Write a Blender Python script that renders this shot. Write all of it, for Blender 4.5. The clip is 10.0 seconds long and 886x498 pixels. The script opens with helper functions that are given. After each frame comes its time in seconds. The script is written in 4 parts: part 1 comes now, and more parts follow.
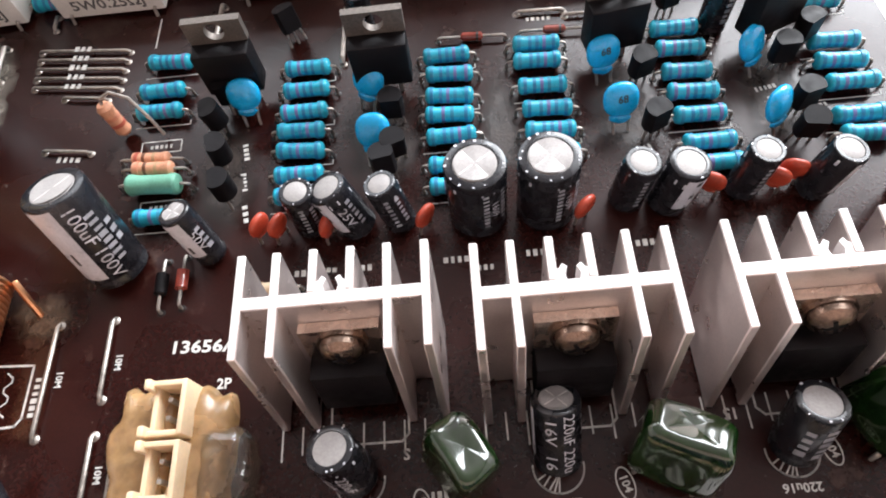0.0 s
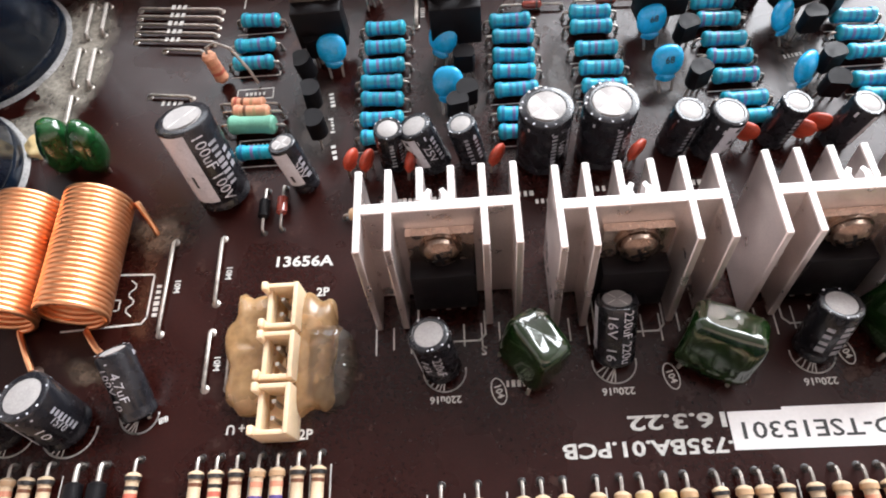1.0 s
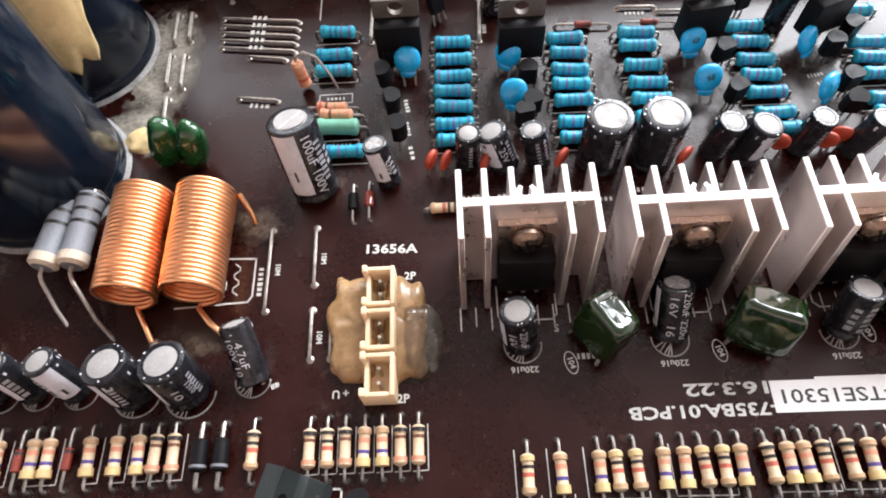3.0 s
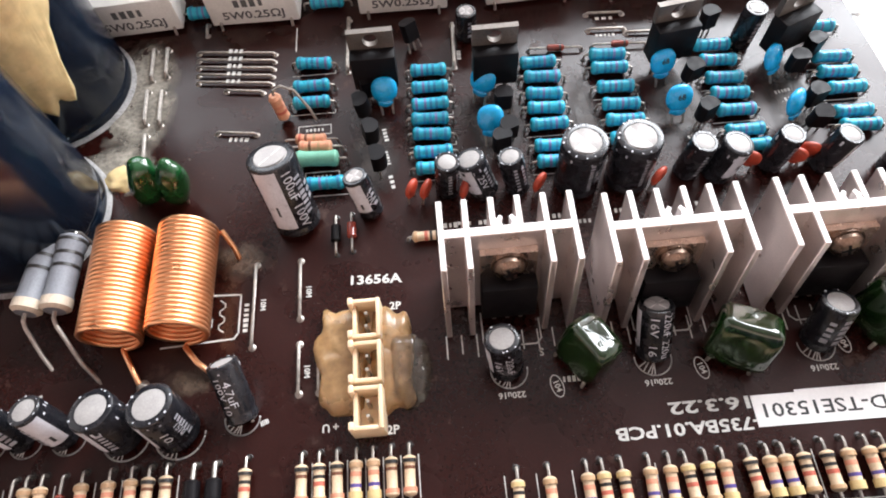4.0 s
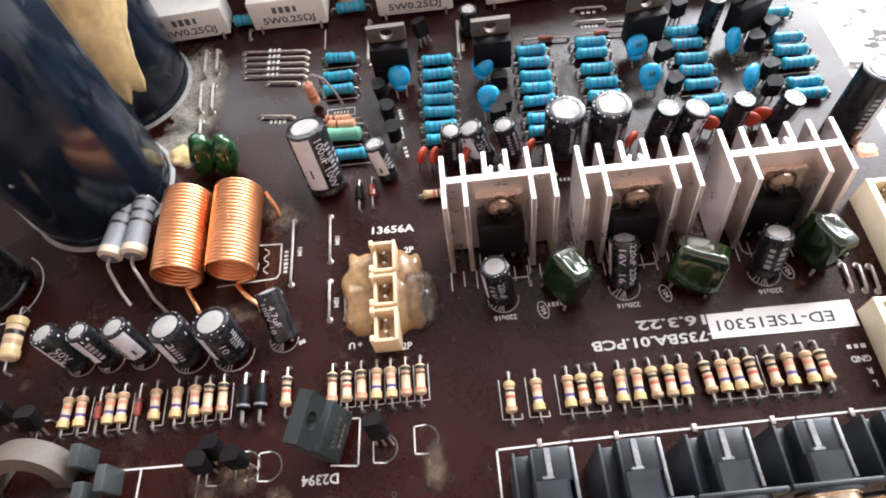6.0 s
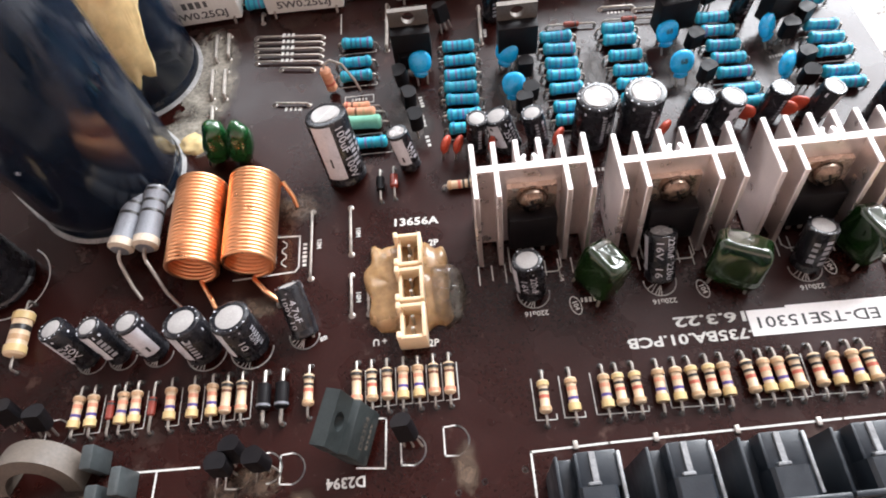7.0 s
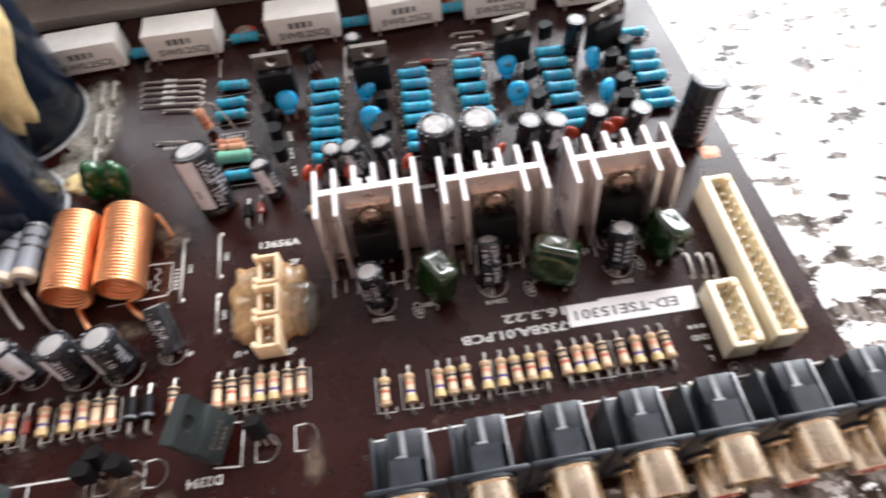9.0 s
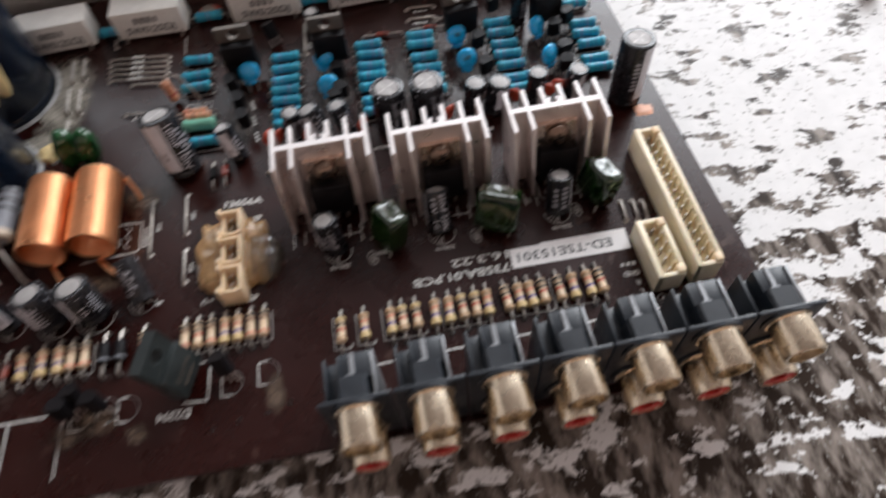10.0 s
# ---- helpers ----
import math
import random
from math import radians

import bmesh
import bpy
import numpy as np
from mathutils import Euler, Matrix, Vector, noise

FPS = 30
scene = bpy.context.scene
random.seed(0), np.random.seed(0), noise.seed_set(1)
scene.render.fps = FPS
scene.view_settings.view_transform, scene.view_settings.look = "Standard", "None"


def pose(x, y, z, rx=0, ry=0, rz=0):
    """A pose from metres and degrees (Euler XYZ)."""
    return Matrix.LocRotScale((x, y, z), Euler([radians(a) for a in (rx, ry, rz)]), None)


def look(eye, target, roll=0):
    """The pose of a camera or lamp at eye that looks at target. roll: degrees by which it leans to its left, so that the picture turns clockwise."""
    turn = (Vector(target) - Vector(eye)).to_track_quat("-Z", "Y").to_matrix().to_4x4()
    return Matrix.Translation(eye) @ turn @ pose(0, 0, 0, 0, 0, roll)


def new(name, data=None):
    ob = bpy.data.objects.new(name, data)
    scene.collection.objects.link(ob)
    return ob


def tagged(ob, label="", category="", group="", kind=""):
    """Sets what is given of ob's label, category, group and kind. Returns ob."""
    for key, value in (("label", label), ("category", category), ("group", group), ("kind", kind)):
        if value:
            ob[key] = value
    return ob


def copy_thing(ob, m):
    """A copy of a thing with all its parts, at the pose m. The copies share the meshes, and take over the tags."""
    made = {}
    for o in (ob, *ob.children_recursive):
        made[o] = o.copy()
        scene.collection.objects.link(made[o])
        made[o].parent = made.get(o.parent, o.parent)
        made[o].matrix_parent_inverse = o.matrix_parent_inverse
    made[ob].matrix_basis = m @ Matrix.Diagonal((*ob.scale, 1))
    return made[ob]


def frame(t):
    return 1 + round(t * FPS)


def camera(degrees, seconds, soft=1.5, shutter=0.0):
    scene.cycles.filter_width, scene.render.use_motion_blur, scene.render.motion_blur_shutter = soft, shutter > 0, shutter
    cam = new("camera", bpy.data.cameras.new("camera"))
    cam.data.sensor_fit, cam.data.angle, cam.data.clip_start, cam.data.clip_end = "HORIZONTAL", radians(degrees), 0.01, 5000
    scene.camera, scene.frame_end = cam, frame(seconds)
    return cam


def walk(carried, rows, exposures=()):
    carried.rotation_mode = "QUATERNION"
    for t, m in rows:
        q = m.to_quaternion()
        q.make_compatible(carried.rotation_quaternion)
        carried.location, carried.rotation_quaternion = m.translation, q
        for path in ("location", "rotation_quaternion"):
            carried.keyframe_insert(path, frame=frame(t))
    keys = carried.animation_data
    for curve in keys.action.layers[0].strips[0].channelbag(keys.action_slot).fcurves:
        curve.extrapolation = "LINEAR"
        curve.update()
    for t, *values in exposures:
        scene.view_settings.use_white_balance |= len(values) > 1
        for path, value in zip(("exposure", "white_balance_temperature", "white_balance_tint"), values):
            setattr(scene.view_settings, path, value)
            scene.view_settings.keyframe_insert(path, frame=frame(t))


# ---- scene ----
cam = camera(70.0, 10.0, soft=1.85, shutter=0.5)
PATH = [
    (0, (0.02076, 0.01585, 0.08947), (0.01962, 0.02507, 0.07175), -11.5),
    (0.2, (0.02034, 0.0141, 0.08978), (0.01912, 0.0234, 0.07212), -11.7),
    (0.5, (0.01505, 0.00872, 0.09517), (0.01389, 0.01773, 0.07735), -11.0),
    (1, (0.00816, -0.00035, 0.09895), (0.00709, 0.00872, 0.08116), -9.6),
    (1.5, (0.00127, -0.00049, 0.09405), (0.00074, 0.00840, 0.07614), -6.0),
    (2, (-0.00525, -0.00509, 0.10220), (-0.00578, 0.00398, 0.08438), -5.4),
    (2.2, (-0.00584, -0.0103, 0.10414), (-0.00661, -0.0009, 0.0865), -6.9),
    (3.3, (-0.00965, -0.00828, 0.11426), (-0.01007, 0.00083, 0.09646), -5.3),
    (3.5, (-0.00911, -0.00793, 0.11505), (-0.00970, 0.00133, 0.09733), -6.8),
    (4, (-0.00843, -0.00594, 0.11500), (-0.00843, 0.00341, 0.09732), -5.1),
    (4.5, (-0.00815, -0.01344, 0.12385), (-0.00822, -0.00374, 0.10636), -6.1),
    (5, (-0.00907, -0.03016, 0.12718), (-0.00938, -0.02014, 0.10988), -6.7),
    (5.5, (-0.00321, -0.03213, 0.12934), (-0.00407, -0.02212, 0.11205), -10.3),
    (7, (-0.01182, -0.02854, 0.12400), (-0.01251, -0.01873, 0.10659), -9.3),
    (7.5, (-0.01513, -0.02713, 0.12125), (-0.01565, -0.01747, 0.10375), -8.3),
    (8, (-0.01516, -0.02764, 0.12177), (-0.01555, -0.01806, 0.10422), -7.5),
    (8.5, (-0.00913, -0.03058, 0.12460), (-0.00939, -0.02071, 0.10721), -7.6),
    (9, (0.01429, -0.04275, 0.13370), (0.01480, -0.03221, 0.11672), -6.5),
    (9.2, (0.01977, -0.04304, 0.12816), (0.02086, -0.0326, 0.11113), -4.9),
    (9.4, (0.02749, -0.04907, 0.12905), (0.02821, -0.03864, 0.112), -6.8),
    (9.5, (0.03317, -0.05071, 0.12741), (0.03414, -0.04025, 0.11038), -6.7),
    (9.6, (0.03386, -0.04717, 0.12302), (0.03598, -0.03685, 0.10602), -1.5),
    (9.8, (0.0281, -0.05368, 0.12954), (0.02974, -0.04282, 0.11283), -4.4),
    (10, (0.02051, -0.06089, 0.13603), (0.02144, -0.05037, 0.11905), -6.0),
]
walk(cam, [(t, look(eye, target, roll)) for t, eye, target, roll in PATH],
     [(0.0, 0.0), (1.0, 0.0), (5.0, 0.06), (8.4, 0.12), (9.0, -0.15), (9.5, -0.4), (10.0, -1.05)])

# ---- world and light: daylight from a window beyond the board, plus an added second one ----
world = bpy.data.worlds.new("sky")
scene.world = world
world.use_nodes = True
wn = world.node_tree
sky = wn.nodes.new("ShaderNodeTexSky")
sky.sky_type, sky.sun_disc, sky.sun_elevation, sky.sun_rotation = "NISHITA", False, radians(45), radians(35)
wn.nodes["Background"].inputs[1].default_value = 0.1
wn.links.new(sky.outputs[0], wn.nodes["Background"].inputs[0])
win = new("unseen_window_light", bpy.data.lights.new("unseen_window_light", "AREA"))
win.data.shape, win.data.size, win.data.size_y, win.data.energy = "RECTANGLE", 1.7, 1.2, 142
win.data.color = (0.945, 0.98, 1.03)
win.matrix_world = look((1.1, 1.56, 1.17), (0.2, 0.0, 0.1))
# added lamp, no known window: brightens reflections on the far left of the board
fill_win = new("unseen_window_light", bpy.data.lights.new("unseen_window_light", "AREA"))
fill_win.data.shape, fill_win.data.size, fill_win.data.size_y, fill_win.data.energy = "RECTANGLE", 0.9, 1.0, 15
fill_win.data.color = (0.945, 0.98, 1.03)
fill_win.matrix_world = look((-0.6, 1.56, 1.1), (0.0, 0.0, 0.1))


# ---- materials ----
def node(nt, kind, **values):
    n = nt.nodes.new(kind)
    for key, value in values.items():
        n.inputs[key].default_value = value
    return n


def mat(name, color, rough=0.5, metal=0.0, vary=0.15, scale=600, bump=0.1, tone=0.0, coat=0.0, spec=0.5, trans=0.0, fine=6.0, sss=0.0):
    """A surface with grain and blotches at two scales. scale: blotches per metre; tone: change from piece to piece."""
    m = bpy.data.materials.new(name)
    m.use_nodes = True
    nt = m.node_tree
    p = nt.nodes["Principled BSDF"]
    p.inputs["Metallic"].default_value, p.inputs["Specular IOR Level"].default_value = metal, spec
    p.inputs["Coat Weight"].default_value, p.inputs["Coat Roughness"].default_value = coat, 0.08
    p.inputs["Transmission Weight"].default_value = trans
    if sss:
        p.inputs["Subsurface Weight"].default_value = sss
        p.inputs["Subsurface Radius"].default_value = (0.002, 0.0012, 0.0006)
    co = nt.nodes.new("ShaderNodeTexCoord")
    info = nt.nodes.new("ShaderNodeObjectInfo")
    shift = nt.nodes.new("ShaderNodeVectorMath")
    shift.operation = "ADD"
    nt.links.new(co.outputs["Object"], shift.inputs[0])
    nt.links.new(info.outputs["Random"], shift.inputs[1])
    big = node(nt, "ShaderNodeTexNoise", Scale=scale, Detail=3.0)
    small = node(nt, "ShaderNodeTexNoise", Scale=scale * fine, Detail=2.0)
    for n in (big, small):
        nt.links.new(shift.outputs[0], n.inputs["Vector"])
    add = nt.nodes.new("ShaderNodeMath")
    add.operation = "ADD"
    nt.links.new(big.outputs[0], add.inputs[0])
    nt.links.new(small.outputs[0], add.inputs[1])
    value = nt.nodes.new("ShaderNodeMapRange")
    value.inputs["From Min"].default_value, value.inputs["From Max"].default_value = 0.7, 1.3
    value.inputs["To Min"].default_value, value.inputs["To Max"].default_value = 1 - vary, 1 + vary
    nt.links.new(add.outputs[0], value.inputs[0])
    last = value.outputs[0]
    if tone:
        per = nt.nodes.new("ShaderNodeMapRange")
        per.inputs["To Min"].default_value, per.inputs["To Max"].default_value = 1 - tone, 1 + tone
        nt.links.new(info.outputs["Random"], per.inputs[0])
        mul = nt.nodes.new("ShaderNodeMath")
        mul.operation = "MULTIPLY"
        nt.links.new(last, mul.inputs[0])
        nt.links.new(per.outputs[0], mul.inputs[1])
        last = mul.outputs[0]
    hsv = node(nt, "ShaderNodeHueSaturation", Color=(*color, 1))
    nt.links.new(last, hsv.inputs["Value"])
    nt.links.new(hsv.outputs[0], p.inputs["Base Color"])
    r = nt.nodes.new("ShaderNodeMapRange")
    r.inputs["From Min"].default_value, r.inputs["From Max"].default_value = 0.3, 0.7
    r.inputs["To Min"].default_value, r.inputs["To Max"].default_value = max(rough - 0.1, 0.03), min(rough + 0.1, 1)
    nt.links.new(big.outputs[0], r.inputs[0])
    nt.links.new(r.outputs[0], p.inputs["Roughness"])
    if bump:
        b = node(nt, "ShaderNodeBump", Strength=bump, Distance=0.0003)
        nt.links.new(small.outputs[0], b.inputs["Height"])
        nt.links.new(b.outputs[0], p.inputs["Normal"])
    return m


def stained(m, color, scale, low, high, rough=0.7, stretch=(1, 1, 1)):
    """Adds dusty or crusted patches of another colour with an outline of their own."""
    nt = m.node_tree
    p = nt.nodes["Principled BSDF"]
    co = nt.nodes.new("ShaderNodeTexCoord")
    mp = node(nt, "ShaderNodeMapping", Scale=stretch)
    nt.links.new(co.outputs["Object"], mp.inputs[0])
    n = node(nt, "ShaderNodeTexNoise", Scale=scale, Detail=6.0, Roughness=0.68)
    nt.links.new(mp.outputs[0], n.inputs["Vector"])
    r = nt.nodes.new("ShaderNodeMapRange")
    r.inputs["From Min"].default_value, r.inputs["From Max"].default_value = low, high
    nt.links.new(n.outputs[0], r.inputs[0])
    mix = nt.nodes.new("ShaderNodeMix")
    mix.data_type = "RGBA"
    nt.links.new(r.outputs[0], mix.inputs[0])
    nt.links.new(p.inputs["Base Color"].links[0].from_socket, mix.inputs[6])
    mix.inputs[7].default_value = (*color, 1)
    nt.links.new(mix.outputs[2], p.inputs["Base Color"])
    mr = nt.nodes.new("ShaderNodeMix")
    nt.links.new(r.outputs[0], mr.inputs[0])
    nt.links.new(p.inputs["Roughness"].links[0].from_socket, mr.inputs[2])
    mr.inputs[3].default_value = rough
    nt.links.new(mr.outputs[0], p.inputs["Roughness"])
    return r


BOARD = mat("brown_solder_mask", (0.020, 0.0040, 0.0030), 0.26, vary=0.3, scale=60, bump=0.05, fine=30, spec=0.28)
stained(BOARD, (0.085, 0.060, 0.050), 30, 0.60, 0.85, 0.45)
stained(BOARD, (0.075, 0.038, 0.028), 130, 0.61, 0.74, 0.45)
stained(BOARD, (0.24, 0.21, 0.18), 700, 0.675, 0.73, 0.8)
PAD = mat("dark_solder_hole", (0.010, 0.006, 0.005), 0.35, scale=900)
SILK = mat("white_screen_print", (0.62, 0.61, 0.58), 0.6, vary=0.25, scale=1500, bump=0)
CARBON = mat("beige_resistor_lacquer", (0.67, 0.50, 0.33), 0.38, vary=0.15, tone=0.12, scale=500, bump=0.03)
BLUE = mat("blue_resistor_lacquer", (0.020, 0.39, 0.53), 0.32, vary=0.12, tone=0.15, scale=500, bump=0.03)
GREENRES = mat("pale_green_lacquer", (0.16, 0.42, 0.30), 0.45, scale=500)
SALMON = mat("salmon_lacquer", (0.68, 0.33, 0.2), 0.45, scale=500)
GREYRES = mat("grey_resistor_cement", (0.18, 0.185, 0.205), 0.6, vary=0.15, scale=400)
BUFF = mat("buff_cement", (0.55, 0.46, 0.36), 0.7, scale=400)
INK = {n: mat(n + "_band", c, 0.4, vary=0.12, scale=900, bump=0) for n, c in dict(
    black=(0.02, 0.017, 0.016), red=(0.48, 0.11, 0.07), orange=(0.64, 0.26, 0.16), violet=(0.09, 0.06, 0.24), yellow=(0.62, 0.45, 0.21),
    gold=(0.50, 0.31, 0.17), brown=(0.16, 0.06, 0.03), navy=(0.02, 0.19, 0.36), teal=(0.03, 0.24, 0.38), purple=(0.15, 0.16, 0.36)).items()}
TIN = mat("tinned_wire", (0.42, 0.385, 0.35), 0.46, 0.85, vary=0.35, scale=900, bump=0.05)
# tinned contacts, and the painted glint of the phono sockets' side walls
TINGLINT = mat("tinned_strip_and_edge_glint", (0.27, 0.275, 0.285), 0.45, 0.6, vary=0.25, scale=500)
TABMETAL = mat("tinned_copper_tab", (0.74, 0.60, 0.50), 0.26, 1.0, vary=0.2, scale=350, bump=0.05)
STEEL = mat("plated_steel", (0.42, 0.40, 0.37), 0.42, 1.0, vary=0.2, scale=500)
ALU = mat("extruded_aluminium", (0.87, 0.785, 0.755), 0.35, 0.88, vary=0.06, scale=250, bump=0.06, fine=12)
SAWN = mat("sawn_aluminium", (0.72, 0.68, 0.67), 0.6, 0.4, vary=0.08, scale=700, bump=0.2)
SCREW = mat("tarnished_screw", (0.22, 0.16, 0.125), 0.3, 1.0, vary=0.3, scale=500)
DULLTAB = mat("dull_tinned_tab", (0.15, 0.13, 0.115), 0.55, 0.6, vary=0.25, scale=400)
DULLALU = mat("dull_grey_aluminium", (0.36, 0.34, 0.31), 0.6, 0.6, vary=0.15, scale=120)
CANTOP = mat("capacitor_can_top", (0.35, 0.33, 0.32), 0.58, 0.15, vary=0.15, scale=500, bump=0.08)
SLEEVE = mat("black_sleeve", (0.012, 0.012, 0.015), 0.25, vary=0.2, scale=500, bump=0.03, spec=0.5)
STRIPE = mat("grey_stripe_print", (0.58, 0.58, 0.62), 0.35, vary=0.12, scale=500, bump=0)
NAVY = mat("dark_blue_sleeve", (0.005, 0.010, 0.020), 0.17, vary=0.3, scale=90, bump=0.02, fine=20)
stained(NAVY, (0.40, 0.42, 0.45), 150, 0.69, 0.705, 0.8)
stained(NAVY, (0.35, 0.36, 0.38), 700, 0.73, 0.75, 0.8)
EPOXY = mat("black_epoxy", (0.006, 0.005, 0.006), 0.5, vary=0.2, scale=700, bump=0.12, spec=0.17)
GREEN = mat("green_dipped_film", (0.006, 0.022, 0.004), 0.10, vary=0.35, scale=160, bump=0.02, coat=0.8)
BRIGHTGREEN = mat("bright_green_dipped_film", (0.007, 0.058, 0.015), 0.18, vary=0.3, scale=300, bump=0.05, coat=0.4)
DISCBLUE = mat("blue_disc_lacquer", (0.006, 0.40, 0.78), 0.28, vary=0.12, scale=400, bump=0.05, coat=0.3)
DISCRED = mat("red_brown_disc", (0.40, 0.05, 0.022), 0.4, vary=0.2, scale=400, bump=0.08)
COPPER = mat("enamelled_copper", (0.95, 0.48, 0.25), 0.36, 1.0, vary=0.06, scale=120, bump=0)
CEMENT = mat("white_cement", (0.84, 0.83, 0.79), 0.75, vary=0.06, scale=350, bump=0.15)
CREAM = mat("cream_nylon", (0.84, 0.64, 0.42), 0.42, vary=0.07, scale=300, bump=0.05, sss=0.15)
IVORY = mat("ivory_nylon", (0.84, 0.73, 0.53), 0.42, vary=0.07, scale=300, bump=0.05, sss=0.15)
AMBER = mat("amber_hot_glue", (0.50, 0.30, 0.14), 0.24, vary=0.25, scale=170, bump=0.15, trans=0.35, fine=4, sss=0.2)
CLEARGLUE = mat("clear_amber_glue", (0.93, 0.84, 0.68), 0.04, vary=0.08, scale=170, bump=0.10, trans=0.96, fine=4)
YELLOWGLUE = mat("cream_glue", (0.78, 0.60, 0.31), 0.22, vary=0.12, scale=90, bump=0.1, sss=0.1)
CRUST = mat("pale_flux_crust", (0.27, 0.265, 0.26), 0.6, vary=0.4, scale=300, bump=0.4)
DUST = mat("grey_flux_dust", (0.27, 0.245, 0.205), 0.75, vary=0.5, scale=160, bump=0.4)
BROWNDUST = mat("brown_board_dust", (0.040, 0.029, 0.025), 0.55, vary=0.5, scale=300, bump=0.3)
FLUX = mat("brown_flux_residue", (0.10, 0.066, 0.045), 0.35, vary=0.5, scale=350, bump=0.25)


def film_edge(m, scale, low, high):
    """Lets a thin film thin out in ragged patches and towards its rim."""
    nt = m.node_tree
    p = nt.nodes["Principled BSDF"]
    co = nt.nodes.new("ShaderNodeTexCoord")
    n = node(nt, "ShaderNodeTexNoise", Scale=scale, Detail=7.0, Roughness=0.7)
    nt.links.new(co.outputs["Object"], n.inputs["Vector"])
    mp = node(nt, "ShaderNodeMapping", Location=(-1, -1, 0), Scale=(2, 2, 0))
    nt.links.new(co.outputs["Generated"], mp.inputs[0])
    far = nt.nodes.new("ShaderNodeVectorMath")
    far.operation = "LENGTH"
    nt.links.new(mp.outputs[0], far.inputs[0])
    rim = nt.nodes.new("ShaderNodeMapRange")
    rim.inputs["From Min"].default_value, rim.inputs["From Max"].default_value = 0.35, 1.15
    rim.inputs["To Min"].default_value, rim.inputs["To Max"].default_value = 0.12, -0.45
    nt.links.new(far.outputs["Value"], rim.inputs[0])
    add = nt.nodes.new("ShaderNodeMath")
    nt.links.new(n.outputs[0], add.inputs[0])
    nt.links.new(rim.outputs[0], add.inputs[1])
    r = nt.nodes.new("ShaderNodeMapRange")
    r.inputs["From Min"].default_value, r.inputs["From Max"].default_value = low, high
    nt.links.new(add.outputs[0], r.inputs[0])
    nt.links.new(r.outputs[0], p.inputs["Alpha"])


film_edge(DUST, 110, 0.12, 0.50)
film_edge(BROWNDUST, 130, 0.22, 0.62)
film_edge(FLUX, 200, 0.34, 0.70)
SLATE = mat("dark_slate_plastic", (0.020, 0.025, 0.025), 0.5, vary=0.2, scale=400, bump=0.1, spec=0.35)
JACK = mat("black_jack_plastic", (0.012, 0.016, 0.022), 0.42, vary=0.15, scale=400, bump=0.08)
GOLD = mat("pale_gold_plating", (0.80, 0.69, 0.53), 0.26, 1.0, vary=0.12, scale=300, bump=0.06)
REDPLASTIC = mat("red_insert", (0.50, 0.03, 0.025), 0.4, scale=400)
WHITEPLASTIC = mat("white_insert", (0.75, 0.73, 0.7), 0.4, scale=400)
PAPER = mat("white_paper_label", (0.83, 0.80, 0.79), 0.6, vary=0.04, scale=300, bump=0.05)
TYPE = mat("label_type", (0.03, 0.03, 0.03), 0.6, scale=900, bump=0)
GREYTYPE = mat("grey_ink", (0.12, 0.12, 0.12), 0.7, vary=0.3, scale=1500, bump=0)
GREYPLASTIC = mat("grey_plastic", (0.10, 0.080, 0.064), 0.6, vary=0.2, scale=300, bump=0.1)
DARKCLIP = mat("dark_green_grey_plastic", (0.045, 0.053, 0.055), 0.4, vary=0.2, scale=300)
GLASSRED = mat("red_glass_diode", (0.26, 0.045, 0.03), 0.12, vary=0.2, scale=600, bump=0, coat=0.5)
WALLPAINT = mat("wall_paint", (0.84, 0.81, 0.80), 0.8, vary=0.06, scale=3, bump=0.1)
# for the unseen ceiling: dark so that the board mirrors less light
CEILPAINT = mat("ceiling_paint", (0.42, 0.38, 0.37), 0.85, vary=0.08, scale=3, bump=0.1)
# for the added south wall: throws warm light onto faces turned to the camera
BOUNCEPAINT = mat("warm_bounce_paint", (0.88, 0.66, 0.57), 0.8, vary=0.06, scale=3, bump=0.1)
FLOORMAT = mat("floor_screed", (0.34, 0.32, 0.30), 0.7, vary=0.15, scale=4, bump=0.1)
TABLE = mat("peeled_white_paint", (0.84, 0.83, 0.82), 0.7, vary=0.05, scale=40, bump=0.05, spec=0.12)
patch = stained(TABLE, (0.24, 0.23, 0.22), 115, 0.560, 0.570, 0.32, (0.72, 1.3, 1))
stained(TABLE, (0.36, 0.35, 0.33), 430, 0.605, 0.63, 0.55)
# towards the front edge the paint is worn down to the streaked grey metal
nt = TABLE.node_tree
tc = nt.nodes.new("ShaderNodeTexCoord")
sep = nt.nodes.new("ShaderNodeSeparateXYZ")
nt.links.new(tc.outputs["Object"], sep.inputs[0])
worn = nt.nodes.new("ShaderNodeMapRange")
worn.inputs["From Min"].default_value, worn.inputs["From Max"].default_value = -0.055, 0.045
worn.inputs["To Min"].default_value, worn.inputs["To Max"].default_value = 0.16, 0.0
nt.links.new(sep.outputs[1], worn.inputs[0])
plus = nt.nodes.new("ShaderNodeMath")
plus.operation = "ADD"
nt.links.new(patch.inputs[0].links[0].from_socket, plus.inputs[0])
nt.links.new(worn.outputs[0], plus.inputs[1])
nt.links.new(plus.outputs[0], patch.inputs[0])
streak_map = node(nt, "ShaderNodeMapping", Scale=(1.8, 0.7, 1.0), Rotation=(0, 0, 0.5))
nt.links.new(tc.outputs["Object"], streak_map.inputs[0])
streak = node(nt, "ShaderNodeTexNoise", Scale=130.0, Detail=5.0, Roughness=0.6)
nt.links.new(streak_map.outputs[0], streak.inputs["Vector"])
ramp = nt.nodes.new("ShaderNodeValToRGB")
